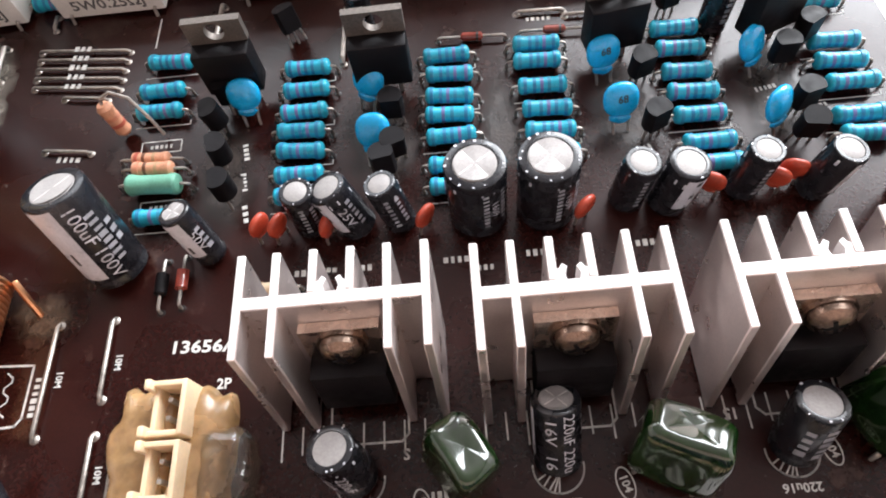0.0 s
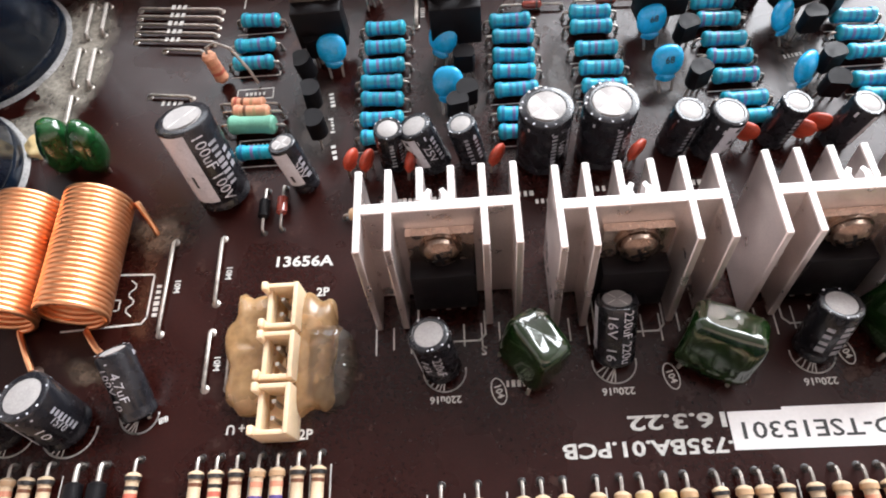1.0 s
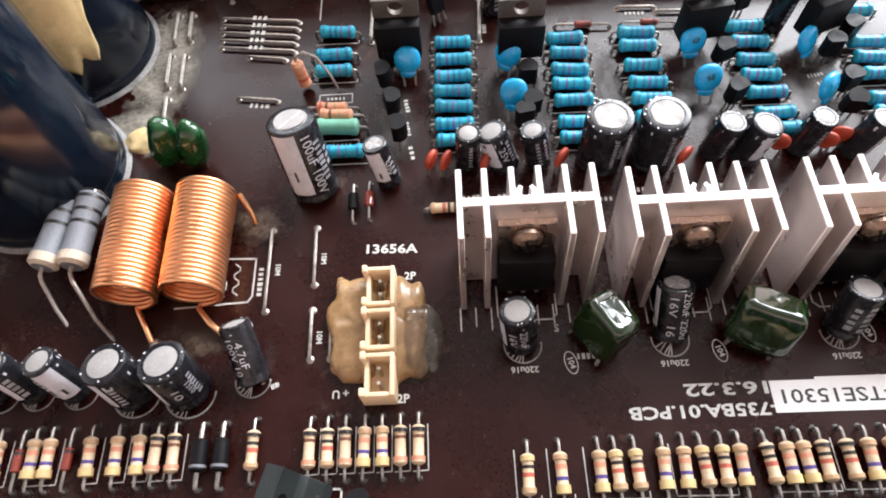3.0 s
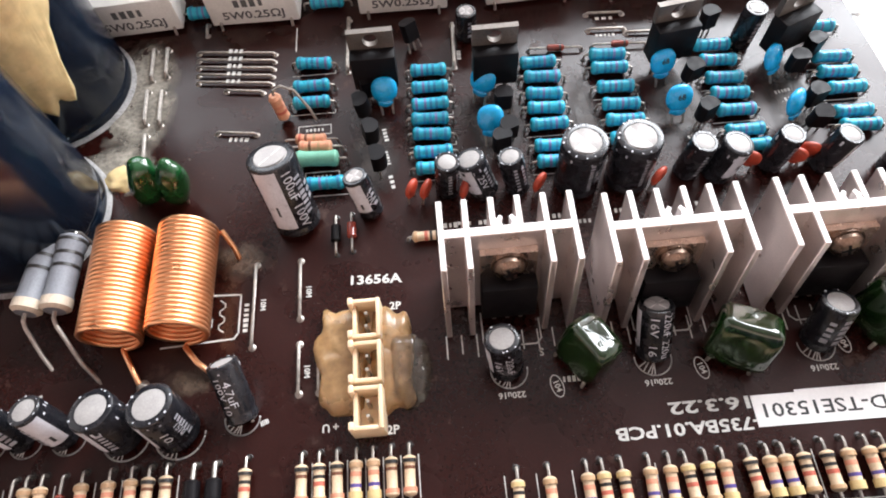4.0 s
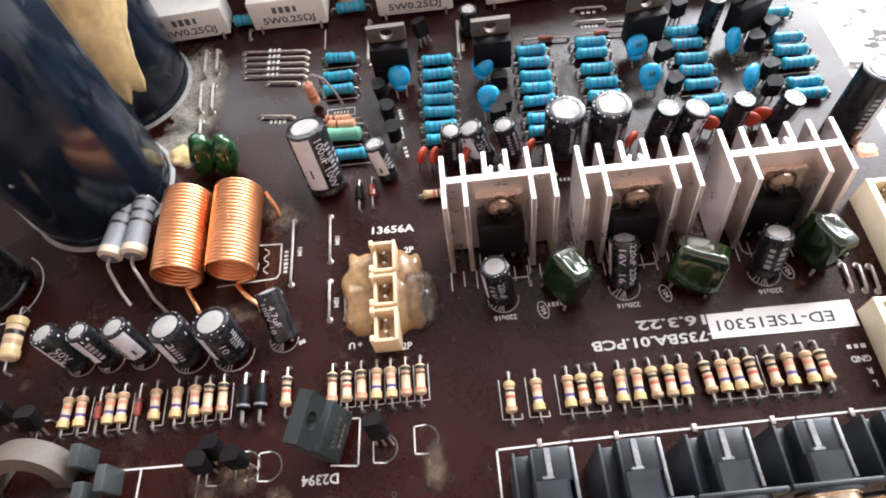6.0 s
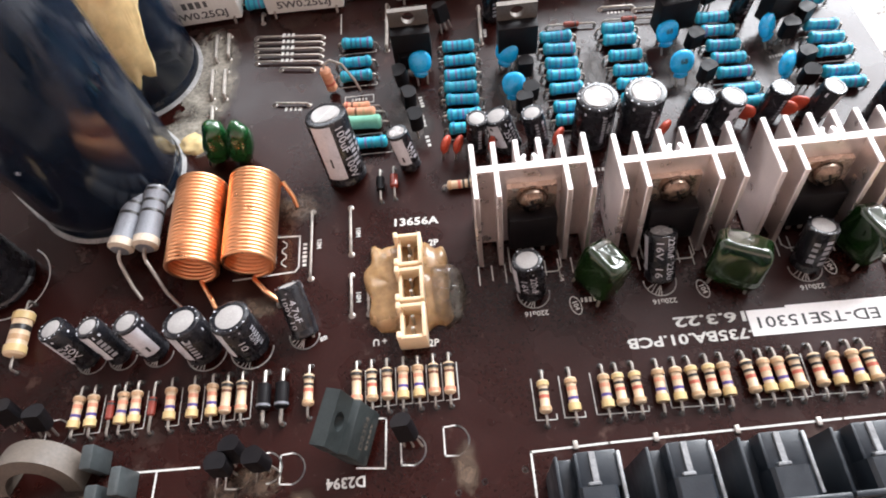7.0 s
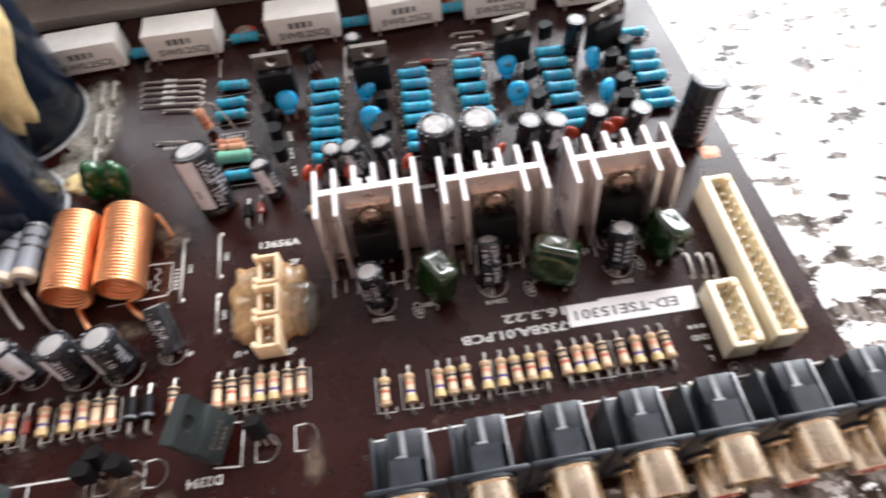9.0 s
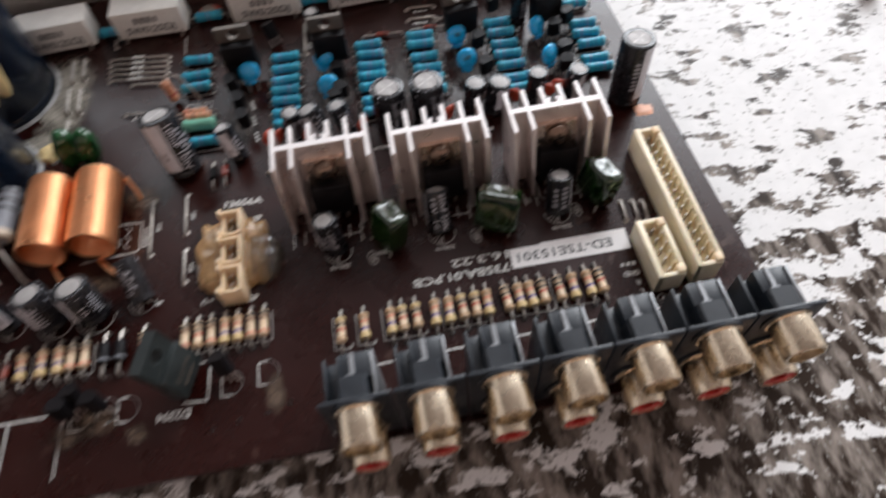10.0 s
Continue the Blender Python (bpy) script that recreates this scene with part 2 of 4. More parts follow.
ramp.color_ramp.elements[0].position, ramp.color_ramp.elements[0].color = 0.44, (0.032, 0.021, 0.015, 1)
ramp.color_ramp.elements[1].position, ramp.color_ramp.elements[1].color = 0.63, (0.33, 0.285, 0.25, 1)
nt.links.new(streak.outputs[0], ramp.inputs[0])
nt.links.new(ramp.outputs[0], patch.outputs[0].links[0].to_node.inputs[7])


# ---- shapes, in millimetres ----
def at(x, y, z=0, rx=0, ry=0, rz=0):
    return pose(x / 1000, y / 1000, z / 1000, rx, ry, rz)


def move(geo, m):
    return [m @ Vector(v) for v in geo[0]], geo[1]


def mm(x, y, z=0, rx=0, ry=0, rz=0):
    return pose(x, y, z, rx, ry, rz)


def join(*geos):
    v, f = [], []
    for g in geos:
        k = len(v)
        v += list(g[0])
        f += [tuple(i + k for i in face) for face in g[1]]
    return v, f


def from_bm(bm):
    bm.verts.index_update()
    out = [v.co.copy() for v in bm.verts], [tuple(v.index for v in f.verts) for f in bm.faces]
    bm.free()
    return out


def box(cx, cy, cz, sx, sy, sz, b=0.2, seg=2):
    bm = bmesh.new()
    bmesh.ops.create_cube(bm, size=1)
    bmesh.ops.scale(bm, vec=(sx, sy, sz), verts=bm.verts)
    if b:
        bmesh.ops.bevel(bm, geom=bm.edges[:], offset=b, segments=seg, affect="EDGES", profile=0.5)
    bmesh.ops.translate(bm, vec=(cx, cy, cz), verts=bm.verts)
    return from_bm(bm)


def lathe(profile, n=24):
    """A turned body round z; a radius of 0 closes it."""
    v, f, rings = [], [], []
    for r, z in profile:
        if r < 1e-6:
            rings.append([len(v)])
            v.append(Vector((0, 0, z)))
        else:
            rings.append(list(range(len(v), len(v) + n)))
            v += [Vector((r * math.cos(2 * math.pi * i / n), r * math.sin(2 * math.pi * i / n), z)) for i in range(n)]
    for a, b in zip(rings, rings[1:]):
        for i in range(n):
            j = (i + 1) % n
            if len(a) == 1 and len(b) > 1:
                f.append((a[0], b[j], b[i]))
            elif len(b) == 1 and len(a) > 1:
                f.append((a[i], a[j], b[0]))
            elif len(a) > 1:
                f.append((a[i], a[j], b[j], b[i]))
    return v, f


def tube(pts, r, n=7, ends=True):
    pts = [Vector(p) for p in pts]
    v, f = [], []
    side = None
    for i, p in enumerate(pts):
        d = (pts[min(i + 1, len(pts) - 1)] - pts[max(i - 1, 0)]).normalized()
        if side is None:
            side = d.orthogonal().normalized()
        side = (side - d * side.dot(d)).normalized()
        up = d.cross(side)
        v += [p + r * (math.cos(2 * math.pi * k / n) * side + math.sin(2 * math.pi * k / n) * up) for k in range(n)]
    for i in range(len(pts) - 1):
        for k in range(n):
            f.append((i * n + k, i * n + (k + 1) % n, (i + 1) * n + (k + 1) % n, (i + 1) * n + k))
    if ends:
        f += [tuple(range(n))[::-1], tuple(range(len(v) - n, len(v)))]
    return v, f


def blob(cx, cy, cz, sx, sy, sz, power=0.6, rough=0.0, seed=0, n=20, m=14):
    """A rounded pillow-like body; power under 1 makes it boxier."""
    def q(t):
        return math.copysign(abs(t) ** power, t)
    v, f = [], []
    for j in range(m + 1):
        a = math.pi * j / m - math.pi / 2
        for i in range(n):
            b = 2 * math.pi * i / n
            p = Vector((q(math.cos(a)) * q(math.cos(b)), q(math.cos(a)) * q(math.sin(b)), q(math.sin(a))))
            k = 1 + rough * noise.noise(p * 1.7 + Vector((seed, 0, 0)))
            v.append(Vector((cx + p.x * sx * k, cy + p.y * sy * k, cz + p.z * sz * k)))
    for j in range(m):
        for i in range(n):
            f.append((j * n + i, j * n + (i + 1) % n, (j + 1) * n + (i + 1) % n, (j + 1) * n + i))
    return v, f


def prism(outline, z0, z1):
    n = len(outline)
    v = [Vector((x, y, z0)) for x, y in outline] + [Vector((x, y, z1)) for x, y in outline]
    f = [tuple(range(n))[::-1], tuple(range(n, 2 * n))] + [(i, (i + 1) % n, n + (i + 1) % n, n + i) for i in range(n)]
    return v, f


def text(words, size, width=None, bold=0.0):
    """Flat letters, centred at the origin, with capitals about size high."""
    c = bpy.data.curves.new("letters", "FONT")
    c.body, c.size, c.align_x, c.align_y, c.resolution_u = words, size * 1.38, "CENTER", "CENTER", 2
    c.offset = size * bold
    ob = new("letters", c)
    me = bpy.data.meshes.new_from_object(ob)
    geo = [v.co.copy() for v in me.vertices], [tuple(p.vertices) for p in me.polygons]
    bpy.data.objects.remove(ob)
    bpy.data.curves.remove(c)
    bpy.data.meshes.remove(me)
    if width:
        span = max(v.x for v in geo[0]) - min(v.x for v in geo[0])
        geo = [Vector((v.x * width / span, v.y, v.z)) for v in geo[0]], geo[1]
    return geo


def bars(n, length, height, seed=0):
    rng = random.Random(seed)
    step = length / n
    return join(*[box(-length / 2 + step * (i + 0.5), 0, 0, step * rng.uniform(0.45, 0.75), height * rng.uniform(0.8, 1), 0.04, 0) for i in range(n)])


def mesh(name, geo, material, smooth=35):
    me = bpy.data.meshes.new(name)
    me.from_pydata([(v[0] / 1000, v[1] / 1000, v[2] / 1000) for v in geo[0]], [], geo[1])
    me.materials.append(material)
    if smooth:
        me.polygons.foreach_set("use_smooth", [True] * len(me.polygons))
        me.update()
        me.set_sharp_from_angle(angle=radians(smooth))
    me.update()
    return me


def part(name, geo, material, parent, label="", smooth=35):
    ob = new(name, geo if isinstance(geo, bpy.types.Mesh) else mesh(name, geo, material, smooth))
    ob.parent = parent
    if label:
        ob["label"] = label
    return ob


def thing(name, m, label, category, group="", kind=""):
    ob = new(name)
    ob.empty_display_size = 0.005
    ob.matrix_basis = m
    return tagged(ob, label, category, group, kind)


def single(name, geo, material, label, category, kind="", m=None, smooth=35, group=""):
    ob = new(name, mesh(name, geo, material, smooth))
    if m is not None:
        ob.matrix_basis = m
    return tagged(ob, label, category, group, kind)


# ---- the setting: an unseen room added to shape the light, and the table ----
TOP = -8.0
single("floor", box(0, 0, -765, 4200, 4200, 30, 0), FLOORMAT, "unseen grey screed floor added under the table", "floor", "structure")
single("ceiling", box(0, 0, 1815, 4200, 4200, 30, 0), CEILPAINT, "unseen dark ceiling added over the table to dim its reflections", "ceiling", "structure")
single("wall_south", box(0, -2050, 525, 4000, 100, 2550, 0), BOUNCEPAINT, "unseen warm wall behind the camera, added to bounce light", "wall", "structure")
single("wall_west", box(-2050, 0, 525, 100, 4200, 2550, 0), WALLPAINT, "unseen side wall added to close the room and bounce light", "wall", "structure")
single("wall_east", box(2050, 0, 525, 100, 4200, 2550, 0), WALLPAINT, "unseen side wall added to close the room and bounce light", "wall", "structure")
single("wall_north", join(box(-1530, 1650, 525, 940, 100, 2550, 0), box(30, 1650, 525, 380, 100, 2550, 0), box(-610, 1650, -100, 900, 100, 1300, 0),
       box(-610, 1650, 1740, 900, 100, 120, 0), box(1990, 1650, 525, 20, 100, 2550, 0),
       box(1100, 1650, -115, 1760, 100, 1270, 0), box(1100, 1650, 1790, 1760, 100, 20, 0)), WALLPAINT,
       "unseen painted wall with two openings for the window lamps", "wall", "structure")
bench = thing("work_table", at(0, 0, TOP), "worn work table with peeling white paint over grey metal", "table")
part("tabletop", box(60, 120, -9, 1150, 760, 18, 1.5), TABLE, bench, "peeling white paint over streaked grey metal")
for lx, ly in ((-480, -225), (600, -225), (-480, 465), (600, 465)):
    part("leg", box(lx, ly, -(742 + 16) / 2 - 9, 40, 40, 724, 2), STEEL, bench)

# ---- the circuit board ----
pcb = thing("circuit_board", at(0, 0, 0), "dark brown amplifier circuit board with white print, lying on the table", "circuit board")
part("substrate", prism([(-170, -21), (102.5, -21), (100.6, 20), (97.4, 100), (94, 165), (-170, 165)], -1.6, 0), BOARD, pcb, smooth=0)
for sx, sy in ((-150, -10), (90, 15), (90, 150), (-150, 150), (-40, 70)):
    part("spacer", move(lathe([(0, -8), (3, -8), (3, -1.62), (0, -1.62)], 6), mm(sx, sy)), STEEL, pcb)


def line(pts, w=0.3, name="printed_line"):
    geo = []
    for (x0, y0), (x1, y1) in zip(pts, pts[1:]):
        d = Vector((x1 - x0, y1 - y0, 0))
        s = Vector((-d.y, d.x, 0)).normalized() * w / 2
        e = d.normalized() * w / 2
        a, b = Vector((x0, y0, 0.05)) - e, Vector((x1, y1, 0.05)) + e
        geo.append(([a - s, b - s, b + s, a + s], [(0, 1, 2, 3)]))
    return part(name, join(*geo), SILK, pcb, smooth=0)


def arc(cx, cy, r, a0=0, a1=360, w=0.3, hatch=False):
    n = 24
    line([(cx + r * math.cos(radians(a0 + (a1 - a0) * i / n)), cy + r * math.sin(radians(a0 + (a1 - a0) * i / n))) for i in range(n + 1)], w, "printed_circle")
    if hatch:
        for k in range(5):
            x = -r * (0.88 - 0.2 * k)
            y = -math.sqrt(r * r - x * x)
            line([(cx + x, cy + y), (cx + x + min(0.45 * r, -x), cy + max(y + 0.55 * r, -0.3 * r) if k else cy - 0.2 * r)], 0.22)


def words(s, x, y, size, rz=0, width=None):
    return part("printed_text", move(text(s, size, width, 0.035), mm(x, y, 0.05, 0, 0, rz)), SILK, pcb, smooth=0)


words("13656A", -22.7, 49.3, 2.0, -2, 10.3)
words("2P", -20.2, 19.2, 1.6)
words("2P", -18.8, 43.2, 1.6)
words("U", -32.3, 20.6, 1.5, 180)
words("+", -30.5, 20.6, 1.5)
words("-735BA.01.PCB", 31.8, 15.0, 2.2, 180, 25.5)
words("16.3.22", 36.9, 18.7, 2.2, 180, 14.5)
for x in (1.8, 28.6, 59.0):
    words("220u16", x, 23.6, 1.15, 180, 5.0)
    arc(x, 28.2, 3.4, 175, 365, 0.25, True)
for x, y in ((10.2, 24.5), (37.0, 25.5), (64.0, 28.0)):
    words("104", x, y, 1.1, -75)
    part("printed_circle", move(join(*[([Vector((1.0 * math.cos(a), 2.0 * math.sin(a), 0)), Vector((1.2 * math.cos(a), 2.2 * math.sin(a), 0)),
         Vector((1.2 * math.cos(a + 0.3), 2.2 * math.sin(a + 0.3), 0)), Vector((1.0 * math.cos(a + 0.3), 2.0 * math.sin(a + 0.3), 0))], [(0, 1, 2, 3)])
         for a in [0.2992 * i for i in range(21)]]), mm(x, y, 0.05, 0, 0, 12)), SILK, pcb, smooth=0)
words("GND", 71.6, 7.0, 1.3, 180, 4.0)
words("R", 72.4, 4.4, 1.3, 180)
words("L", 72.4, 1.8, 1.3, 180)
words("15", 52.5, 33.5, 1.5, 180)
words("S", 8.3, 31.3, 1.5, 180)
words("D2394", -38.6, -6.9, 2.0, 180, 7.5)
words("10M", -36.0, 48, 1.1, -90)
words("10M", -36.0, 31.5, 1.1, -90)
words("10M", -45.1, 46, 1.1, -90)
part("printed_text", move(bars(6, 6.5, 1.1, 4), mm(-48.3, 43.5, 0.05, 0, 0, -90)), SILK, pcb, smooth=0)
line([(-64.5, 38.6), (-50.4, 39.3), (-49.6, 40.5), (-49.6, 48.6), (-56, 48.9)], 0.35)
line([(-57, 38.9), (-57, 42), (-55, 42), (-55, 44), (-57, 44), (-57, 47)], 0.25)
line([(-3.3, -18), (-3.3, -4.4), (11.5, -4.0), (55.1, -3.4), (98, -2.9)], 0.4)
for i in range(7):
    part("solder_tag", box(5.2 + 15.1 * i, -3.9 + 0.1 * i, 0.3, 0.9, 1.6, 0.6, 0.1), TIN, pcb)
line([(-80.6, -1.6), (-67.5, -1.7)], 0.4)
line([(-75.9, -2.0), (-76.3, -16)], 0.4)
line([(-64, -16), (-63.5, -1.0), (-61, -1)], 0.3)
for cx, cy, r in ((-93.8, 22.9, 3.2), (-87.0, 22.9, 3.0), (-79.2, 23.0, 3.2), (-68.6, 22.2, 4.3), (-58.8, 22.0, 4.6), (-47.6, 23.8, 3.2)):
    arc(cx, cy, r, 180, 360, 0.3, True)
arc(-118, 44, 9.5, -110, 60, 0.35)
for x, y in ((-17.6, -1.0), (-26.0, -2.0), (-54.0, -3.0), (-60, -3.5), (-49.5, -3.5), (-98.5, 7.5)):
    arc(x, y, 2.9, -80, 80, 0.3)
    line([(x + 0.5, y - 2.9), (x - 1.9, y - 2.7), (x - 1.9, y + 2.7), (x + 0.5, y + 2.9)], 0.3)
line([(-36.5, -4.5), (-31.0, -5.0), (-30.6, 4.5), (-33, 4.6)], 0.35)
for hx in (2.7, 31.4, 61):
    for k in range(9):
        line([(hx - 12 + 2.9 * k, 35.8), (hx - 12 + 2.9 * k, 31.4 + 0.8 * (k % 2))], 0.25)
    line([(hx - 5, 40), (hx - 5, 34), (hx - 4, 33), (hx + 5, 33), (hx + 6, 34), (hx + 6, 38)], 0.3)
for x, y in ((-24, -11), (-17.5, -10.5), (-12.5, -9), (-4.8, -7.4), (-30, -12)):
    arc(x, y, 0.45, 0, 360, 0.25)
line([(-40.5, 114), (-40.5, 122)], 0.3)
for cx, cy, w in ((-35.4, 88.7, 7.5), (-33.5, 75.5, 7.5)):
    line([(cx - w / 2, cy - 1.3), (cx + w / 2, cy - 1.3), (cx + w / 2, cy + 1.3), (cx - w / 2, cy + 1.3), (cx - w / 2, cy - 1.3)], 0.25)
    part("printed_text", move(bars(5, 4.5, 0.9, 7), mm(cx, cy, 0.05)), SILK, pcb, smooth=0)
for k, (x, y, rz, w) in enumerate(((71.6, 9.6, 180, 4.2), (-19.2, 85.5, -80, 4), (-19.0, 79.0, -80, 4), (-18.2, 72.5, -80, 4), (-26.2, 110, -90, 3), (-0.4, 108, -90, 3),
                                  (49, 89.5, 20, 3.5), (49.5, 77.8, 20, 3.5), (72.5, 88, 10, 4), (72.5, 85.5, 10, 3), (80, 83.0, 15, 3), (36, 110.3, -3, 5), (36.8, 116, -3, 5), (66, 99.6, 60, 3), (7.5, 72.5, 0, 3),
                                  (-3.5, 60.5, -5, 3), (21, 58.5, 0, 4), (16.8, 34.0, -80, 2), (46.2, 34.0, -80, 2), (-86, 30, -70, 3), (-43.5, 22.6, 20, 1.6), (-100.5, 29.5, -80, 4))):
    part("printed_text", move(bars(3 + k % 3, w, 1.0, k), mm(x, y, 0.05, 0, 0, rz)), SILK, pcb, smooth=0)
arc(76.5, -1.2, 1.3, 0, 360, 0.25)
words("A", 76.5, -1.2, 1.1, -40)
sticker = thing("paper_label", at(59, 16.7, 0.12, 0, 0, -0.5), "white paper sticker with black type on the board", "label")
part("paper", box(0, 0, 0, 30, 5.6, 0.1, 0.03, 1), PAPER, sticker)
part("printed_type", move(text("ED-TSE15301", 2.5, 24.0, 0.015), mm(-1.6, 0.1, 0.09, 0, 0, 180)), TYPE, sticker, smooth=0)
part("paper_edge", box(4, 2.9, 0.02, 22, 0.7, 0.05, 0), PAPER, sticker)


# ---- small parts: resistors, diodes ----
AX = mm(0, 0, 0, 0, 90, 0)  # turns a z axis into x


def resistor(name, m, body, bands, length, r, span, label, group, bulge=1.12, rise=0.35, lead=0.28):
    """An axial part lying along its own x axis on bent wire leads."""
    t = thing(name, m, label, "resistor" if "resistor" in name else "diode", group)
    h, z = length / 2, r * bulge + rise
    e = length * 0.16
    prof = [(0, -h), (r * 0.55, -h), (r * bulge * 0.85, -h + 0.25), (r * bulge, -h + e * 0.45), (r * bulge * 0.98, -h + e * 0.9), (r, -h + e * 1.4)]
    prof += [(a, -b) for a, b in prof[::-1]]
    part("body", move(lathe(prof, 18), mm(0, 0, z) @ AX), body, t)
    for s in (-1, 1):
        x = span / 2 * s
        part("lead", tube([(s * (h - 0.2), 0, z), (x - s * 0.7, 0, z), (x - s * 0.2, 0, z - 0.2), (x, 0, z - 0.7), (x, 0, -0.4)], lead, 7), TIN, t)
        part("solder_pad", lathe([(0.68, 0.02), (0.62, 0.06), (0.34, 0.07), (0, 0.1)], 12), PAD, t).location = (x / 1000, 0, 0)
    for pos, w, ink in bands:
        x = pos * length
        w = w if w > 1.1 else w * 0.78
        edge = abs(pos) > 0.3
        rr = (r * bulge if edge else r) * 1.015 + 0.015
        part("colour_band", move(lathe([(rr * 0.9, -w / 2), (rr, -w / 2), (rr, w / 2), (rr * 0.9, w / 2)], 18), mm(x, 0, z) @ AX), ink, t)
    return t


def wave(*ink):
    spots = {4: (-0.36, -0.12, 0.06, 0.34), 5: (-0.36, -0.17, -0.02, 0.13, 0.36), 3: (-0.34, -0.15, 0.12)}[len(ink)]
    return [(p, 0.75, INK[i]) for p, i in zip(spots, ink)]


def ring(kinds, make, spots):
    """Sets repeats: the first of each kind is built, the rest are copies."""
    made = {}
    for key, m in spots:
        if key in made:
            copy_thing(made[key], m)
        else:
            made[key] = make(key, m)


CODES = {
    "A": [(0.36, 0.9, INK["gold"]), (0.14, 1.0, INK["orange"]), (-0.14, 0.75, INK["violet"]), (-0.385, 1.35, INK["yellow"])],
    "B": [(0.36, 0.7, INK["black"]), (0.15, 0.7, INK["black"]), (-0.02, 0.9, INK["red"]), (-0.38, 0.8, INK["gold"])],
    "C": [(0.37, 1.0, INK["yellow"]), (0.17, 0.7, INK["black"]), (-0.02, 0.85, INK["red"]), (-0.36, 0.8, INK["gold"])],
    "D": [(0.36, 0.8, INK["black"]), (0.19, 0.7, INK["brown"]), (-0.34, 0.9, INK["orange"])]}
CARBON_LABEL = "beige carbon resistor with colour bands, soldered on the board"


def carbon(key, m):
    return resistor("carbon_resistor", m, CARBON, CODES[key], 6.7, 0.95, 10.8, CARBON_LABEL, "row of carbon resistors", 1.24)


rng = random.Random(3)
RX = (0.6, 6.1, 12.5, 15.3, 18.6, 23.0, 26.4, 29.6, 32.8, 35.7, 40.3, 43.4, 46.2, 49.2, 53.2, 56.6, 60.4, 63.3)
MX = (-36.2, -33.1, -30.0, -26.8, -23.7, -20.6, -17.5)
LX = (-93.9, -90.7, -84.4, -81.6, -74.4, -69.7, -65.8, -62.9, -59.7, -46.0)
spots = [(k, at(x, 5.45 + 0.006 * x, 0, 0, 0, 90 + rng.uniform(-3, 3))) for k, x in zip("CAACCAACCABAABBAAB", RX)]
spots += [(k, at(x, 11.0, 0, 0, 0, 90 + rng.uniform(-2, 2))) for k, x in zip("DBDAADD", MX)]
spots += [(k, at(x, 11.2, 0, 0, 0, 90 + rng.uniform(-3, 3))) for k, x in zip("AAAAAAADDB", LX)]
ring(CODES, carbon, spots)
for x in (0.6, 6.1, 15.3, 29.6, 46.2, 56.6):
    w = 2 if x < 10 else 5
    line([(x - w, 9.6), (x - w, 1.4), (x + w, 1.2), (x + w, 2.2)], 0.2)
for x in MX + LX[:9]:
    line([(x + 1.55, 14.6), (x + 1.55, 7.0), (x - 1.0, 6.9)], 0.2)

for i, x in enumerate((-87.0, -78.3)):
    resistor("glass_diode", at(x, 11.0, 0, 0, 0, 90), GLASSRED, [(0.3, 0.6, INK["black"])], 4.0, 0.8, 10.5, "small red glass diode on bent leads", "glass diodes", 1.0)
for x in (-55.0, -51.3):
    resistor("rectifier_diode", at(x, 10.6, 0, 0, 0, 90), EPOXY, [(-0.33, 0.6, GREYRES)], 5.6, 1.4, 11.0, "black rectifier diode with a grey band", "rectifier diodes", 1.0, lead=0.42)
resistor("power_resistor", at(-110.0, 29.5, 0, 0, 0, 90), CARBON, [(0.36, 1.6, INK["yellow"]), (0.1, 1.2, INK["black"]), (-0.12, 1.2, INK["gold"]), (-0.36, 1.6, INK["yellow"])],
         10.5, 2.0, 16, "large yellow and beige resistor on the board", "")

# blue metal film resistors in columns
BLUES = {"P": wave("navy", "navy", "purple", "teal", "navy"), "Q": wave("teal", "navy", "navy", "purple", "purple"),
         "S": wave("navy", "purple", "navy", "navy", "teal"), "T": wave("navy", "purple", "teal", "navy")}


def film(key, m):
    return resistor("film_resistor", m, BLUE, BLUES[key], 8.6, 1.36, 10.8, "glossy blue metal film resistor with dark bands", "columns of blue resistors", 1.13, lead=0.27)


cols = [(-35.8, (107.7, 100.5, 95.5)), (-32.5, (72.5,)), (-8.5, (102.3, 97.0, 91.9, 87.6, 83.2, 78.3, 74.0)),
        (17.9, (101.7, 97.1, 92.0, 87.8, 83.2, 77.2, 73.0)), (34.6, (102.2, 98.1, 92.2, 87.0, 82.4, 77.5)),
        (59.7, (102.3, 97.4, 92.0, 87.4, 82.5, 76.8, 72.6)), (85.4, (95.4, 90.8, 86.1)), (84.6, (79.3, 75.4)), (85.6, (105.3,))]
spots = []
for x, ys in cols:
    for y in ys:
        spots.append((rng.choice("PQST"), at(x + rng.uniform(-0.35, 0.35), y, 0, 0, 0, -3 + rng.uniform(-3, 3) + 180 * rng.randint(0, 1))))
ring(BLUES, film, spots)
for x, ys in cols:
    for y in ys[::2]:
        line([(x - 5.2, y - 2.0), (x + 5.2, y - 2.1), (x + 5.2, y - 1.2)], 0.22)
resistor("film_resistor", at(-35.8, 84.8, 0, 0, 0, -4), SALMON, wave("red", "brown", "gold"), 7.0, 1.2, 12, "salmon coloured resistor with red bands", "")
resistor("film_resistor", at(-34.6, 82.0, 0.8, 0, 0, -4), SALMON, wave("orange", "brown", "gold"), 7.5, 1.25, 12, "salmon coloured resistor beside the green one", "")
resistor("film_resistor", at(-34.2, 78.9, 0, 0, 0, -4), GREENRES, [], 9.5, 1.7, 13, "pale green resistor on the board", "")
